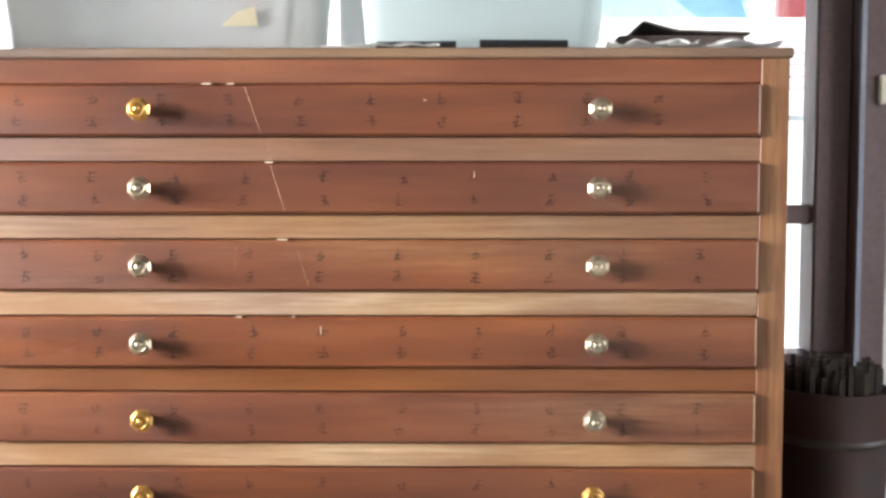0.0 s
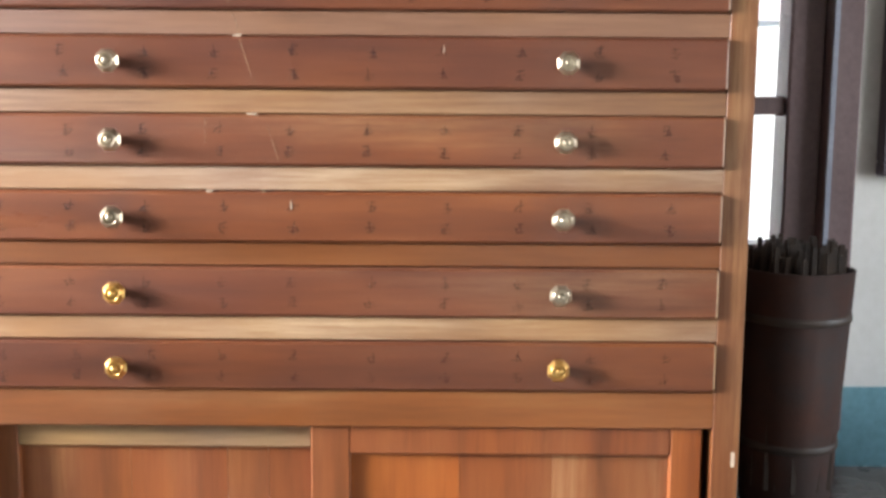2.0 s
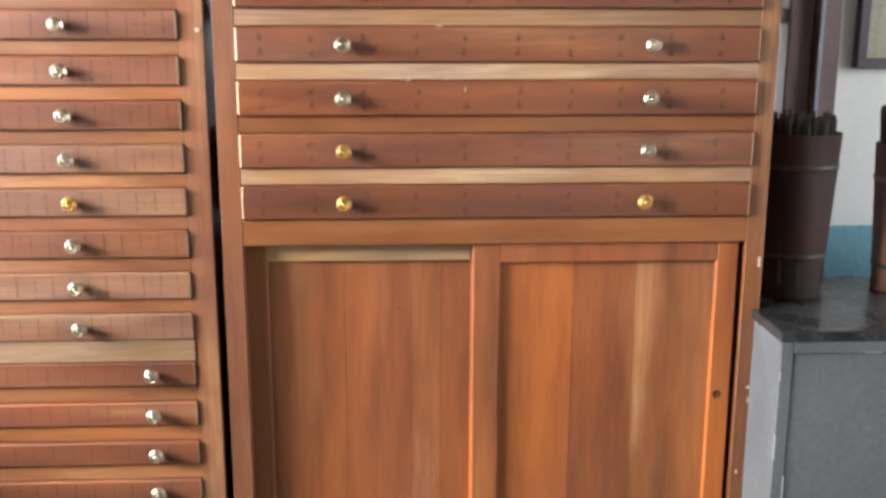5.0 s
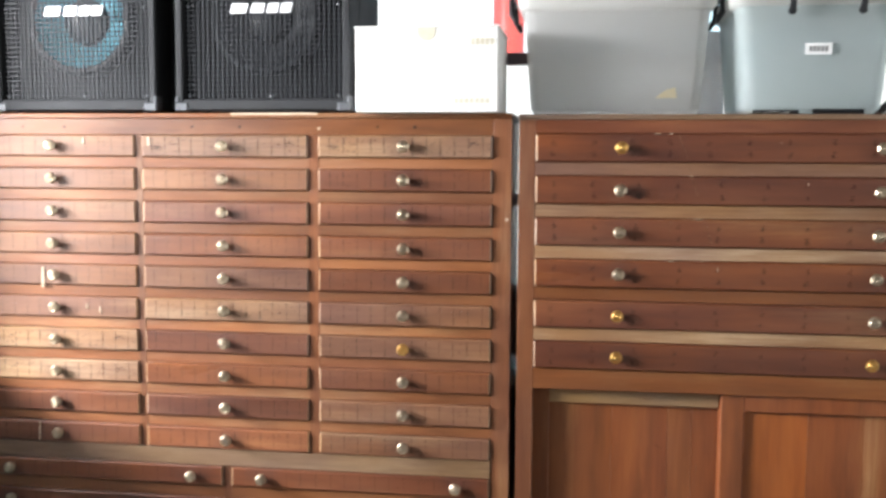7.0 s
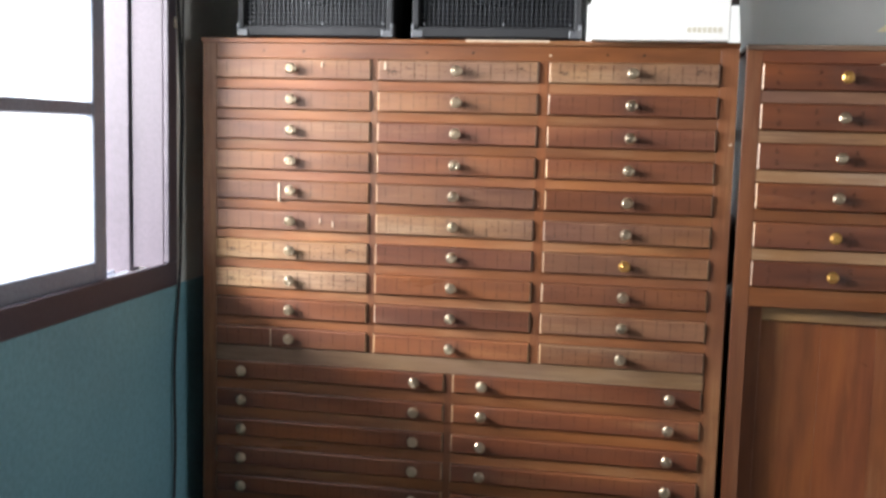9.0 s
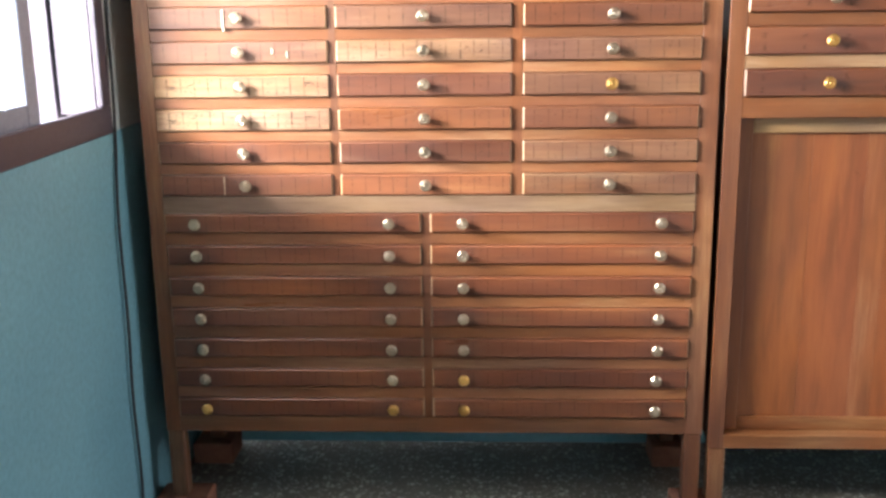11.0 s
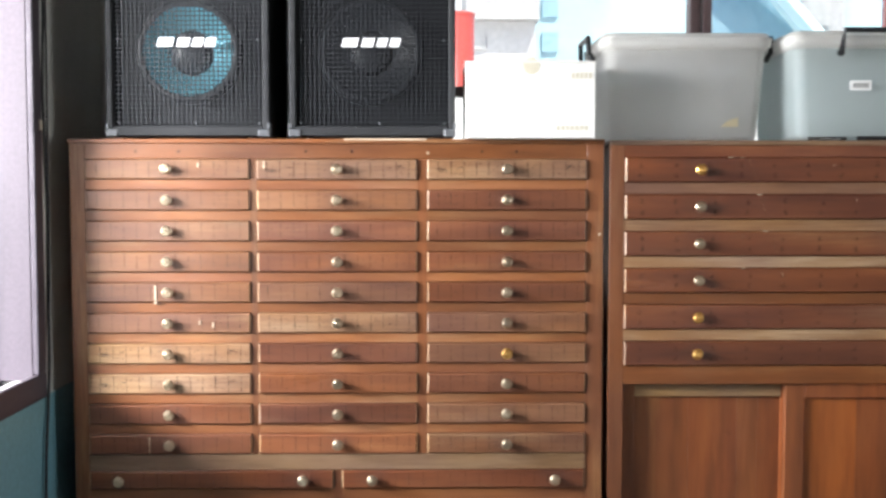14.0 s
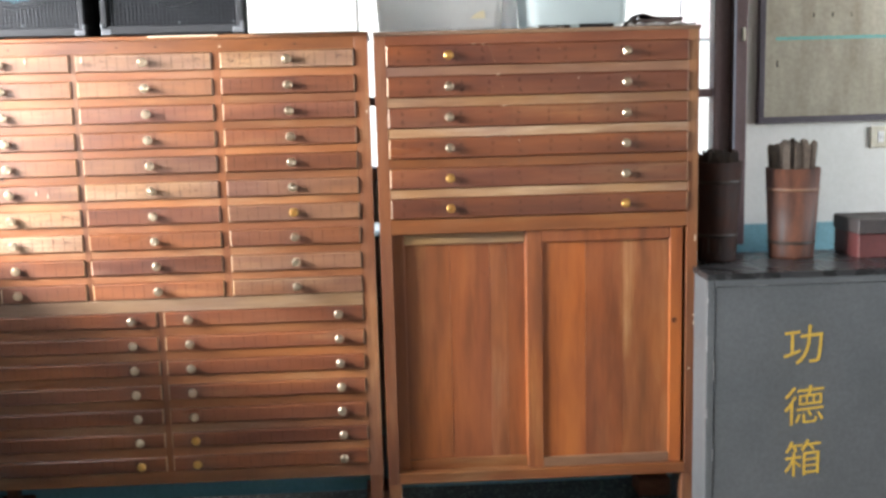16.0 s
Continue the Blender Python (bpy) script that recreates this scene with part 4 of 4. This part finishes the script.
def loudspeaker(x0, x1, cone):
    y0, y1, z0, z1 = 1.300, 1.640, TOP_A + 0.008, TOP_A + 0.66
    cx, cz = (x0 + x1) / 2, z0 + 0.226
    s = thing("loudspeaker", (cx, 1.47, TOP_A), "black carpeted stage loudspeaker with a square-mesh grille", "loudspeaker", "loudspeakers on the cabinet")
    body = bmesh.new()
    box(body, x0, x1, y0 + 0.100, y1, z0, z1, bevel=0.006)
    part("body", body, SPEAKER_BLACK, s)
    w = 0.017
    for a, b, c, d in ((x0, x0 + w, z0, z1), (x1 - w, x1, z0, z1), (x0 + w, x1 - w, z0, z0 + 0.026), (x0 + w, x1 - w, z1 - w, z1)):
        part("front_rim", boxed(a, b, y0, y0 + 0.101, c, d, bevel=0.003), SPEAKER_BLACK, s)
    part("baffle", boxed(x0 + w, x1 - w, y0 + 0.092, y0 + 0.099, z0 + 0.026, z1 - w), SPEAKER_BLACK, s)
    # driver: surround ring, cone, dust cap
    drv = part("woofer", lathe([(0.138, y0 + 0.093), (0.137, y0 + 0.050), (0.130, y0 + 0.044), (0.121, y0 + 0.045), (0.117, y0 + 0.050)], 48, "y", (cx - 0.008, 0, cz), False), CONE_BLACK, s, "", True)
    part("cone", lathe([(0.118, y0 + 0.048), (0.060, y0 + 0.090), (0.056, y0 + 0.090)], 48, "y", (cx - 0.008, 0, cz), False), cone, drv, "", True)
    part("dust_cap", lathe([(0.060, y0 + 0.089), (0.050, y0 + 0.077), (0.028, y0 + 0.067), (0.004, y0 + 0.064)], 32, "y", (cx - 0.008, 0, cz)), CONE_BLACK, drv, "", True)
    # grille of round bars, laid as square lattice
    bm = bmesh.new()
    gx0, gx1, gz0, gz1 = x0 + w, x1 - w, z0 + 0.026, z1 - w
    n, k = 33, 51
    for i in range(n + 1):
        x = gx0 + (gx1 - gx0) * i / n
        box(bm, x - 0.0015, x + 0.0015, y0 + 0.014, y0 + 0.017, gz0, gz1)
    for i in range(k + 1):
        z = gz0 + (gz1 - gz0) * i / k
        box(bm, gx0, gx1, y0 + 0.0168, y0 + 0.0198, z - 0.0015, z + 0.0015)
    part("grille", bm, GRILLE_BLACK, s)
    # plain slanted blocks in place of the maker's mark
    for i, bw in enumerate((0.040, 0.031, 0.026, 0.026)):
        left = cx - 0.078 + (0, 0.051, 0.091, 0.124)[i]
        bm = boxed(left, left + bw, y0 + 0.009, y0 + 0.0132, cz + 0.006, cz + 0.029)
        for v in bm.verts:
            v.co.x += 0.27 * (v.co.z - cz - 0.018)
        part("badge_block", bm, LOGO_WHITE, s, "white badge block")
    for a in (x0 - 0.002, x1 - 0.030):
        c = part("corner_guard", boxed(a, a + 0.032, y0 - 0.003, y0 + 0.035, z0 - 0.002, z0 + 0.018, bevel=0.003), CORNER_GREY, s, "scuffed grey corner guard")
        e = a if a < cx else a + 0.024
        part("corner_guard", boxed(e, e + 0.008, y0 - 0.003, y0 + 0.035, z0 + 0.018, z0 + 0.034, bevel=0.002), CORNER_GREY, c)
    for x, z in ((x1 - 0.028, z0 + 0.034), (cx + 0.02, z0 + 0.034), (x0 + 0.03, z0 + 0.034), (x1 - 0.03, z0 + 0.25), (x0 + 0.03, z0 + 0.25)):
        part("screw", lathe([(0.0035, y0 + 0.018), (0.0035, y0 + 0.010), (0.001, y0 + 0.009)], 8, "y", (x, 0, z)), CORNER_GREY, s)
    for x in (x0 + 0.05, x1 - 0.05):
        for y in (y0 + 0.06, y1 - 0.05):
            part("rubber_foot", lathe([(0.014, TOP_A), (0.014, z0 + 0.002)], 12, "z", (x, y, 0)), HANDLE_BLACK, s)


loudspeaker(-1.938, -1.515, CONE_REFLECT_BLUE)
loudspeaker(-1.463, -1.030, CONE_BLACK)


def carton():
    x0, x1, y0, y1, z0, z1 = -1.003, -0.672, 1.245, 1.50, TOP_A, TOP_A + 0.192
    c = thing("carton", ((x0 + x1) / 2, 1.36, TOP_A), "white cardboard carton with faint printing", "carton")
    bm = bmesh.new()
    box(bm, x0, x1, y0, y1, z0, z1, bevel=0.002)
    part("box_body", bm, CARD_WHITE, c)
    part("lid_flap", boxed(x0 - 0.003, x1 + 0.003, y0 - 0.002, y0 + 0.12, z1 + 0.0005, z1 + 0.004), CARD_WHITE, c)
    part("lid_flap", boxed(x0 - 0.003, x1 + 0.003, y0 + 0.124, y1 + 0.002, z1 + 0.0005, z1 + 0.004), CARD_WHITE, c)
    part("finger_hole", lathe([(0.022, y0 - 0.0008), (0.022, y0 + 0.001)], 20, "y", ((x0 + x1) / 2, 0, z1 - 0.008)), CARD_PRINT, c)
    for i in range(5):
        part("print_bar", boxed(x1 - 0.062 + 0.011 * i, x1 - 0.054 + 0.011 * i, y0 - 0.0008, y0, z1 - 0.04, z1 - 0.025), CARD_PRINT, c)
    for i in range(7):
        part("print_bar", boxed(x1 - 0.10 + 0.012 * i, x1 - 0.091 + 0.012 * i, y0 - 0.0008, y0, z0 + 0.02, z0 + 0.032), CARD_PRINT, c)


carton()


def tub(bm, cx, cy, z0, z1, wx0, wy0, wx1, wy1, r=0.03, steps=6, wall=0.0025):
    """An open tapered tub with rounded corners."""
    def ring(wx, wy, z, rr):
        out = []
        for q, (sx, sy) in enumerate(((1, 1), (-1, 1), (-1, -1), (1, -1))):
            for k in range(steps + 1):
                a = math.pi / 2 * (q + k / steps)
                out.append(bm.verts.new((cx + sx * (wx / 2 - rr) + rr * math.cos(a), cy + sy * (wy / 2 - rr) + rr * math.sin(a), z)))
        return out
    rings = [ring(wx0 - 0.02, wy0 - 0.02, z0, r), ring(wx0, wy0, z0 + 0.012, r), ring(wx1, wy1, z1, r), ring(wx1 - 2 * wall, wy1 - 2 * wall, z1, r), ring(wx0 - 2 * wall, wy0 - 2 * wall, z0 + 0.015, r)]
    for a, b in zip(rings, rings[1:]):
        for i in range(len(a)):
            j = (i + 1) % len(a)
            bm.faces.new((a[i], a[j], b[j], b[i]))
    bm.faces.new(rings[0])
    bm.faces.new(rings[-1])
    bmesh.ops.recalc_face_normals(bm, faces=bm.faces)
    return bm


def clip_handle(s, cx, cy, z, width, side):
    """A black bail handle that folds over the lid's edge. side: the way it faces."""
    sx, sy = side
    tx, ty = -sy, sx
    pts = []
    for u, o, h in ((-0.5, 0.004, -0.048), (-0.5, 0.016, -0.030), (-0.47, 0.018, 0.010), (0.47, 0.018, 0.010), (0.5, 0.016, -0.030), (0.5, 0.004, -0.048)):
        pts.append((cx + sx * o + tx * u * width, cy + sy * o + ty * u * width, z + h))
    h = part("handle", tube(pts, 0.0074, 8), HANDLE_BLACK, s, "black plastic bail handle")
    for k in (0, 5):
        part("pivot", lathe([(0.009, -0.004), (0.009, 0.004)], 10, "y" if sy else "x", pts[k]), HANDLE_BLACK, h)


def storage_tub(x0, x1, y0, y1, height, label, long_x, mat):
    cx, cy = (x0 + x1) / 2, (y0 + y1) / 2
    wx, wy = x1 - x0, y1 - y0
    z0, z1 = TOP_B + 0.004, TOP_B + height
    s = thing("storage_box", (cx, cy, TOP_B), label, "storage box", "storage boxes on the cabinet")
    part("tub", tub(bmesh.new(), cx, cy, z0, z1 - 0.03, wx, wy, wx + 0.035, wy + 0.03), mat, s, "milky translucent plastic", True)
    lid = tub(bmesh.new(), cx, cy, z1 - 0.038, z1 - 0.006, wx + 0.062, wy + 0.055, wx + 0.066, wy + 0.06, 0.036)
    part("lid", lid, MILKY_LID, s, "off-white plastic lid", True)
    part("lid_top", tub(bmesh.new(), cx, cy, z1 - 0.008, z1 + 0.003, wx + 0.05, wy + 0.045, wx + 0.02, wy + 0.015, 0.03), MILKY_LID, s)
    for k in (0, 1):
        for j in (0, 1):
            part("foot", boxed(cx - wx / 2 + 0.03 + k * (wx - 0.1), cx - wx / 2 + 0.07 + k * (wx - 0.1), cy - wy / 2 + 0.03 + j * (wy - 0.09), cy - wy / 2 + 0.06 + j * (wy - 0.09), TOP_B, z0 + 0.002), MILKY, s)
    if long_x:
        for sx in (-1, 1):
            clip_handle(s, cx + sx * (wx / 2 + 0.035), cy, z1 - 0.004, 0.15, (sx, 0))
    else:
        for sy in (-1, 1):
            clip_handle(s, cx + 0.018, cy + sy * (wy / 2 + 0.030), z1 - 0.004, 0.15, (0, sy))
    return s, z1


first, ztop = storage_tub(-0.606, -0.205, 1.385, 1.665, 0.283, "milky translucent plastic storage box with black end handles", True, MILKY)
bm = bmesh.new()
f = bm.faces.new([bm.verts.new(p) for p in ((-0.312, 1.3775, 1.746), (-0.262, 1.3775, 1.746), (-0.266, 1.3735, 1.771), (-0.290, 1.3745, 1.764))])
bmesh.ops.solidify(bm, geom=[f], thickness=0.001)
part("sticker", bm, LABEL_CREAM, first, "torn scrap of cream sticker")
second, ztop2 = storage_tub(-0.118, 0.187, 1.325, 1.68, 0.280, "milky grey plastic storage box with black front handle", False, MILKY_BLUE)
tag = part("price_tag", boxed(0.011, 0.069, 1.3105, 1.312, 1.838, 1.864), LABEL_WHITE, second, "small white price tag")
for i in range(5):
    part("print_bar", boxed(0.020 + 0.0085 * i, 0.026 + 0.0085 * i, 1.3098, 1.3105, 1.845, 1.857), LABEL_GREY, tag)


def loose_things():
    # a folded dark board and crumpled papers beside the boxes
    c = thing("folded_cardboard", (0.29, 1.42, TOP_B), "dark brown folded cardboard lying on the cabinet", "cardboard")
    bm = bmesh.new()
    for (xa, za), (xb, zb) in (((0.205, 0.004), (0.245, 0.042)), ((0.245, 0.042), (0.29, 0.030)), ((0.29, 0.030), (0.385, 0.027))):
        box(bm, 0, 0.001, 1.36, 1.5, 0, 0.001)
        vs = list(bm.verts)[-8:]
        for v in vs:
            t = 0 if v.co.x < 0.0005 else 1
            up = 0.003 if v.co.z > 0.0005 else 0
            v.co.x, v.co.z = (xb if t else xa), TOP_B + (zb if t else za) + up
    part("sheet", bm, CARDBOARD_DARK, c)
    part("sheet", boxed(0.215, 0.378, 1.365, 1.49, TOP_B + 0.001, TOP_B + 0.026), CARDBOARD_DARK, c)

    def crumpled(name, x0, x1, y0, y1, rise, label):
        bm = bmesh.new()
        nx, ny = 30, 14
        grid = [[bm.verts.new((x0 + (x1 - x0) * i / nx, y0 + (y1 - y0) * j / ny + 0.012 * noise.noise(Vector((i * 0.1, j * 0.1, 3))),
                               TOP_B + 0.0025 + rise * abs(noise.noise(Vector((i * 0.11, j * 0.16, x0 * 9))))) ) for j in range(ny + 1)] for i in range(nx + 1)]
        for i in range(nx):
            for j in range(ny):
                bm.faces.new((grid[i][j], grid[i + 1][j], grid[i + 1][j + 1], grid[i][j + 1]))
        bmesh.ops.solidify(bm, geom=bm.faces[:], thickness=0.0008)
        tagged(part(name, bm, PAPER, None, "", True), label, "paper", "papers on the cabinet")

    crumpled("paper", 0.19, 0.30, 1.278, 1.36, 0.013, "crumpled white paper on the cabinet's edge")
    crumpled("paper", 0.26, 0.405, 1.28, 1.37, 0.012, "crumpled white paper on the cabinet's edge")
    crumpled("paper", -0.17, -0.02, 1.283, 1.33, 0.006, "flat white paper under the storage box")
    crumpled("paper", -0.99, -0.70, 1.288, 1.33, 0.001, "flat white paper under the carton")
    p = part("pen", tube([(-0.10, 1.305, TOP_B + 0.0055), (0.0, 1.30, TOP_B + 0.0055)], 0.0045), HANDLE_BLACK)
    tagged(p, "black pen lying at the cabinet's edge", "pen")
    p = part("pen", tube([(0.03, 1.302, TOP_B + 0.0065), (0.14, 1.306, TOP_B + 0.0065)], 0.0055), HANDLE_BLACK)
    tagged(p, "black marker lying at the cabinet's edge", "pen")
    j = thing("plastic_jar", (-0.155, 1.69, TOP_B), "cloudy clear plastic jar standing behind the storage boxes", "jar")
    part("jar_body", lathe([(0.034, TOP_B), (0.036, TOP_B + 0.01), (0.036, TOP_B + 0.2), (0.03, TOP_B + 0.225), (0.022, TOP_B + 0.23)], 24, "z", (-0.152, 1.695, 0)), CLEAR_JAR, j, "", True)


loose_things()

# ---- the collection box and what stands on it ----


def collection_box():
    x0, x1, y0, y1, z1 = 0.402, 1.16, 1.137, 1.535, 0.925
    b = thing("collection_box", ((x0 + x1) / 2, 1.33, 0), "grey painted offering box with gold characters on its front", "offering box")
    part("body", boxed(x0 + 0.004, x1 - 0.004, y0 + 0.012, y1, 0, z1 - 0.02), BOX_EDGE, b)
    part("top", boxed(x0 - 0.002, x1 + 0.002, y0 - 0.001, y1 + 0.002, z1 - 0.02, z1, bevel=0.002), BOX_TOP, b, "scuffed black top")
    for a, c, d, e in ((x0, x0 + 0.024, 0.0, z1 - 0.02), (x1 - 0.024, x1, 0.0, z1 - 0.02), (x0 + 0.024, x1 - 0.024, z1 - 0.042, z1 - 0.02), (x0 + 0.024, x1 - 0.024, 0.0, 0.06)):
        part("front_frame", boxed(a, c, y0, y0 + 0.03, d, e, bevel=0.002), BOX_GREY, b)
    part("front_panel", boxed(x0 + 0.025, x1 - 0.025, y0 + 0.003, y0 + 0.013, 0.061, z1 - 0.043, bevel=0.0015), BOX_GREY, b)
    for x, z, w, h in ((x0 + 0.001, 0.84, 0.003, 0.018), (x0 + 0.0005, 0.70, 0.003, 0.05), (x0 + 0.022, 0.61, 0.003, 0.06), (x0 + 0.001, 0.47, 0.003, 0.03), (x0 + 0.022, 0.33, 0.003, 0.04), (x0 + 0.16, 0.884, 0.03, 0.002)):
        part("scuff", boxed(x, x + w, y0 - 0.0006, y0 + 0.004, z - h / 2, z + h / 2), LABEL_GREY, b)
    for text, z, x in (("功", 0.626, 0.648), ("德", 0.425, 0.655), ("箱", 0.250, 0.660)):
        cu = bpy.data.curves.new("character", "FONT")
        cu.body, cu.size, cu.extrude, cu.offset = text, (0.132 if text == "箱" else 0.140), 0.0006, -0.0007
        tmp = new("character", cu)
        me = bpy.data.meshes.new_from_object(tmp.evaluated_get(bpy.context.evaluated_depsgraph_get()))
        bpy.data.objects.remove(tmp)
        for v in me.vertices:
            v.co.y += 0.1 * v.co.x
        me.materials.clear()
        me.materials.append(GOLD_PAINT)
        ob = new("character", me)
        ob.parent = b
        ob.matrix_basis = Matrix.Translation(Vector((x, y0 + 0.0022, z)) - b.location) @ pose(0, 0, 0, 90)
        tagged(ob, "hand-painted gold character")


collection_box()


def stick_basket(cx, cy, r0, r1, height, mat, label, bands, sticks, long):
    z0 = 0.925
    b = thing("stick_holder", (cx, cy, z0), label, "stick holder", "divination stick holders")
    part("holder", lathe([(r0, z0), (r0 * 1.01, z0 + 0.01), (r1, z0 + height), (r1 - 0.008, z0 + height), (r0 - 0.008, z0 + 0.02)], 28, "z", (cx, cy, 0)), mat, b, "", True)
    for h, hoop in zip(bands, (BAND_TAN if long else BAND, BAND)):
        r = r0 + (r1 - r0) * h / height
        part("band", lathe([(r, z0 + h - 0.006), (r + 0.002, z0 + h - 0.004), (r + 0.002, z0 + h + 0.004), (r, z0 + h + 0.006)], 28, "z", (cx, cy, 0)), hoop, b, "", True)
    for i in range(sticks):
        if long:
            # flat bamboo slips with rounded ends, leaning outwards
            a, rr = 2.4 * i, (r1 - 0.016) * math.sqrt((i + 0.5) / sticks)
            half, thick, tall = random.uniform(0.0085, 0.0115), 0.003, height - 0.03 + random.uniform(0.076, 0.098)
            bm = bmesh.new()
            outline = [(-half * 0.8, 0.0), (half * 0.8, 0.0), (half, tall - 0.012), (half * 0.7, tall - 0.003), (0.0, tall), (-half * 0.7, tall - 0.003), (-half, tall - 0.012)]
            f = bm.faces.new([bm.verts.new((u, -thick, h)) for u, h in outline])
            up = bmesh.ops.extrude_face_region(bm, geom=[f])["geom"]
            bmesh.ops.translate(bm, vec=(0, 2 * thick, 0), verts=[v for v in up if isinstance(v, bmesh.types.BMVert)])
            bmesh.ops.recalc_face_normals(bm, faces=bm.faces)
            lean = Matrix.Translation((cx + 0.72 * rr * math.cos(a), cy + 0.72 * rr * math.sin(a), z0 + 0.03)) @ Matrix.Rotation(0.09 * rr / r1 * math.cos(a), 4, "Y") @ Matrix.Rotation(-0.09 * rr / r1 * math.sin(a), 4, "X") @ Matrix.Rotation(random.uniform(-0.7, 0.7), 4, "Z")
            bm.transform(lean)
            part("stick", bm, STICK, b)
        else:
            a, rr = 2.4 * i, (r1 - 0.014) * math.sqrt((i + 0.5) / sticks)
            x, y = cx + rr * math.cos(a), cy + rr * math.sin(a)
            part("stick", boxed(x - 0.0032, x + 0.0032, y - 0.002, y + 0.002, z0 + 0.03, z0 + height + random.uniform(0.016, 0.042)), STICK_DARK, b)


stick_basket(0.515, 1.40, 0.062, 0.079, 0.335, BASKET_DARK, "dark lacquered bamboo holder packed with thin flat sticks", (0.27, 0.09), 110, False)
stick_basket(0.782, 1.425, 0.074, 0.090, 0.305, BASKET_RED, "reddish-brown bamboo holder with dark bands and thick sticks", (0.235, 0.055), 24, True)


def red_case():
    c = thing("lidded_case", (1.07, 1.42, 0.925), "low dark case with a red front", "case")
    part("case_body", boxed(0.975, 1.15, 1.33, 1.52, 0.925, 1.006, bevel=0.003), RED_BOX, c)
    part("case_lid", boxed(0.970, 1.154, 1.326, 1.524, 1.006, 1.056, bevel=0.004), DARK_BOX, c)


red_case()

# ---- on the walls ----


def picture(x0, x1, z0, z1, label):
    y = BACK
    p = thing("framed_poster", ((x0 + x1) / 2, y, z0), label, "framed picture", "framed posters")
    w = 0.024
    for a, b, c, d in ((x0, x1, z0, z0 + w), (x0, x1, z1 - w, z1), (x0, x0 + w, z0 + w, z1 - w), (x1 - w, x1, z0 + w, z1 - w)):
        part("frame_bar", boxed(a, b, y - 0.028, y - 0.001, c, d, bevel=0.003), WINDOW_WOOD, p)
    part("poster", boxed(x0 + w, x1 - w, y - 0.014, y - 0.010, z0 + w, z1 - w), FADED_POSTER, p, "faded beige paper, water-stained")
    part("print_bar", boxed(x0 + 0.065, x1 - 0.06, y - 0.0148, y - 0.014, z0 + 0.300, z0 + 0.312), TEAL_INK, p, "thin teal stripe")
    part("print_bar", boxed(x0 + 0.068, x0 + 0.076, y - 0.0148, y - 0.014, z0 + 0.205, z0 + 0.23), INK, p)
    for k in range(3):
        part("print_bar", boxed(x0 + 0.2 + 0.07 * k, x0 + 0.206 + 0.07 * k, y - 0.0148, y - 0.014, z0 + 0.38, z0 + 0.395), INK, p)
    return p


picture(0.765, 1.42, 1.368, 1.845, "framed faded beige poster with a teal stripe")
picture(0.955, 1.62, 1.855, 2.30, "framed faded beige poster hung above another")


def outlet():
    o = thing("wall_socket", (1.245, BACK, 1.264), "cream plastic wall socket plate", "socket")
    part("plate", boxed(1.196, 1.312, BACK - 0.012, BACK - 0.001, 1.268, 1.348, bevel=0.003), OUTLET, o)
    for k in range(2):
        s = part("insert", boxed(1.224 + 0.036 * k, 1.248 + 0.036 * k, BACK - 0.0145, BACK - 0.012, 1.288, 1.328, bevel=0.001), LABEL_WHITE, o)
        for j in (0, 1):
            part("slot", boxed(1.231 + 0.036 * k + 0.008 * j, 1.233 + 0.036 * k + 0.008 * j, BACK - 0.0152, BACK - 0.0145, 1.301, 1.315), HANDLE_BLACK, s)


outlet()

# a loose cable down the side wall, and a bundle behind it
pts = []
for i in range(40):
    z = 2.6 - 2.58 * i / 39
    pts.append((LEFT + 0.010 + 0.004 * math.sin(3.1 * z), 1.262 + 0.012 * math.sin(5.3 * z + 0.6) + 0.006 * math.sin(13 * z) - 0.075 * max(0, 1.35 - z) + 0.06 * max(0, 0.4 - z), z))
c = part("cable", tube(pts, 0.0042, 8), CABLE, smooth=True)
tagged(c, "thin dark cable hanging loose down the wall", "cable")
pts = [(LEFT + 0.006, 1.276 + 0.008 * math.sin(4.0 * z), z) for z in [2.6 - 0.06 * i for i in range(24)]]
c = part("cable", tube(pts, 0.003, 8), CABLE, smooth=True)
tagged(c, "thin dark cable clipped beside the window frame", "cable")
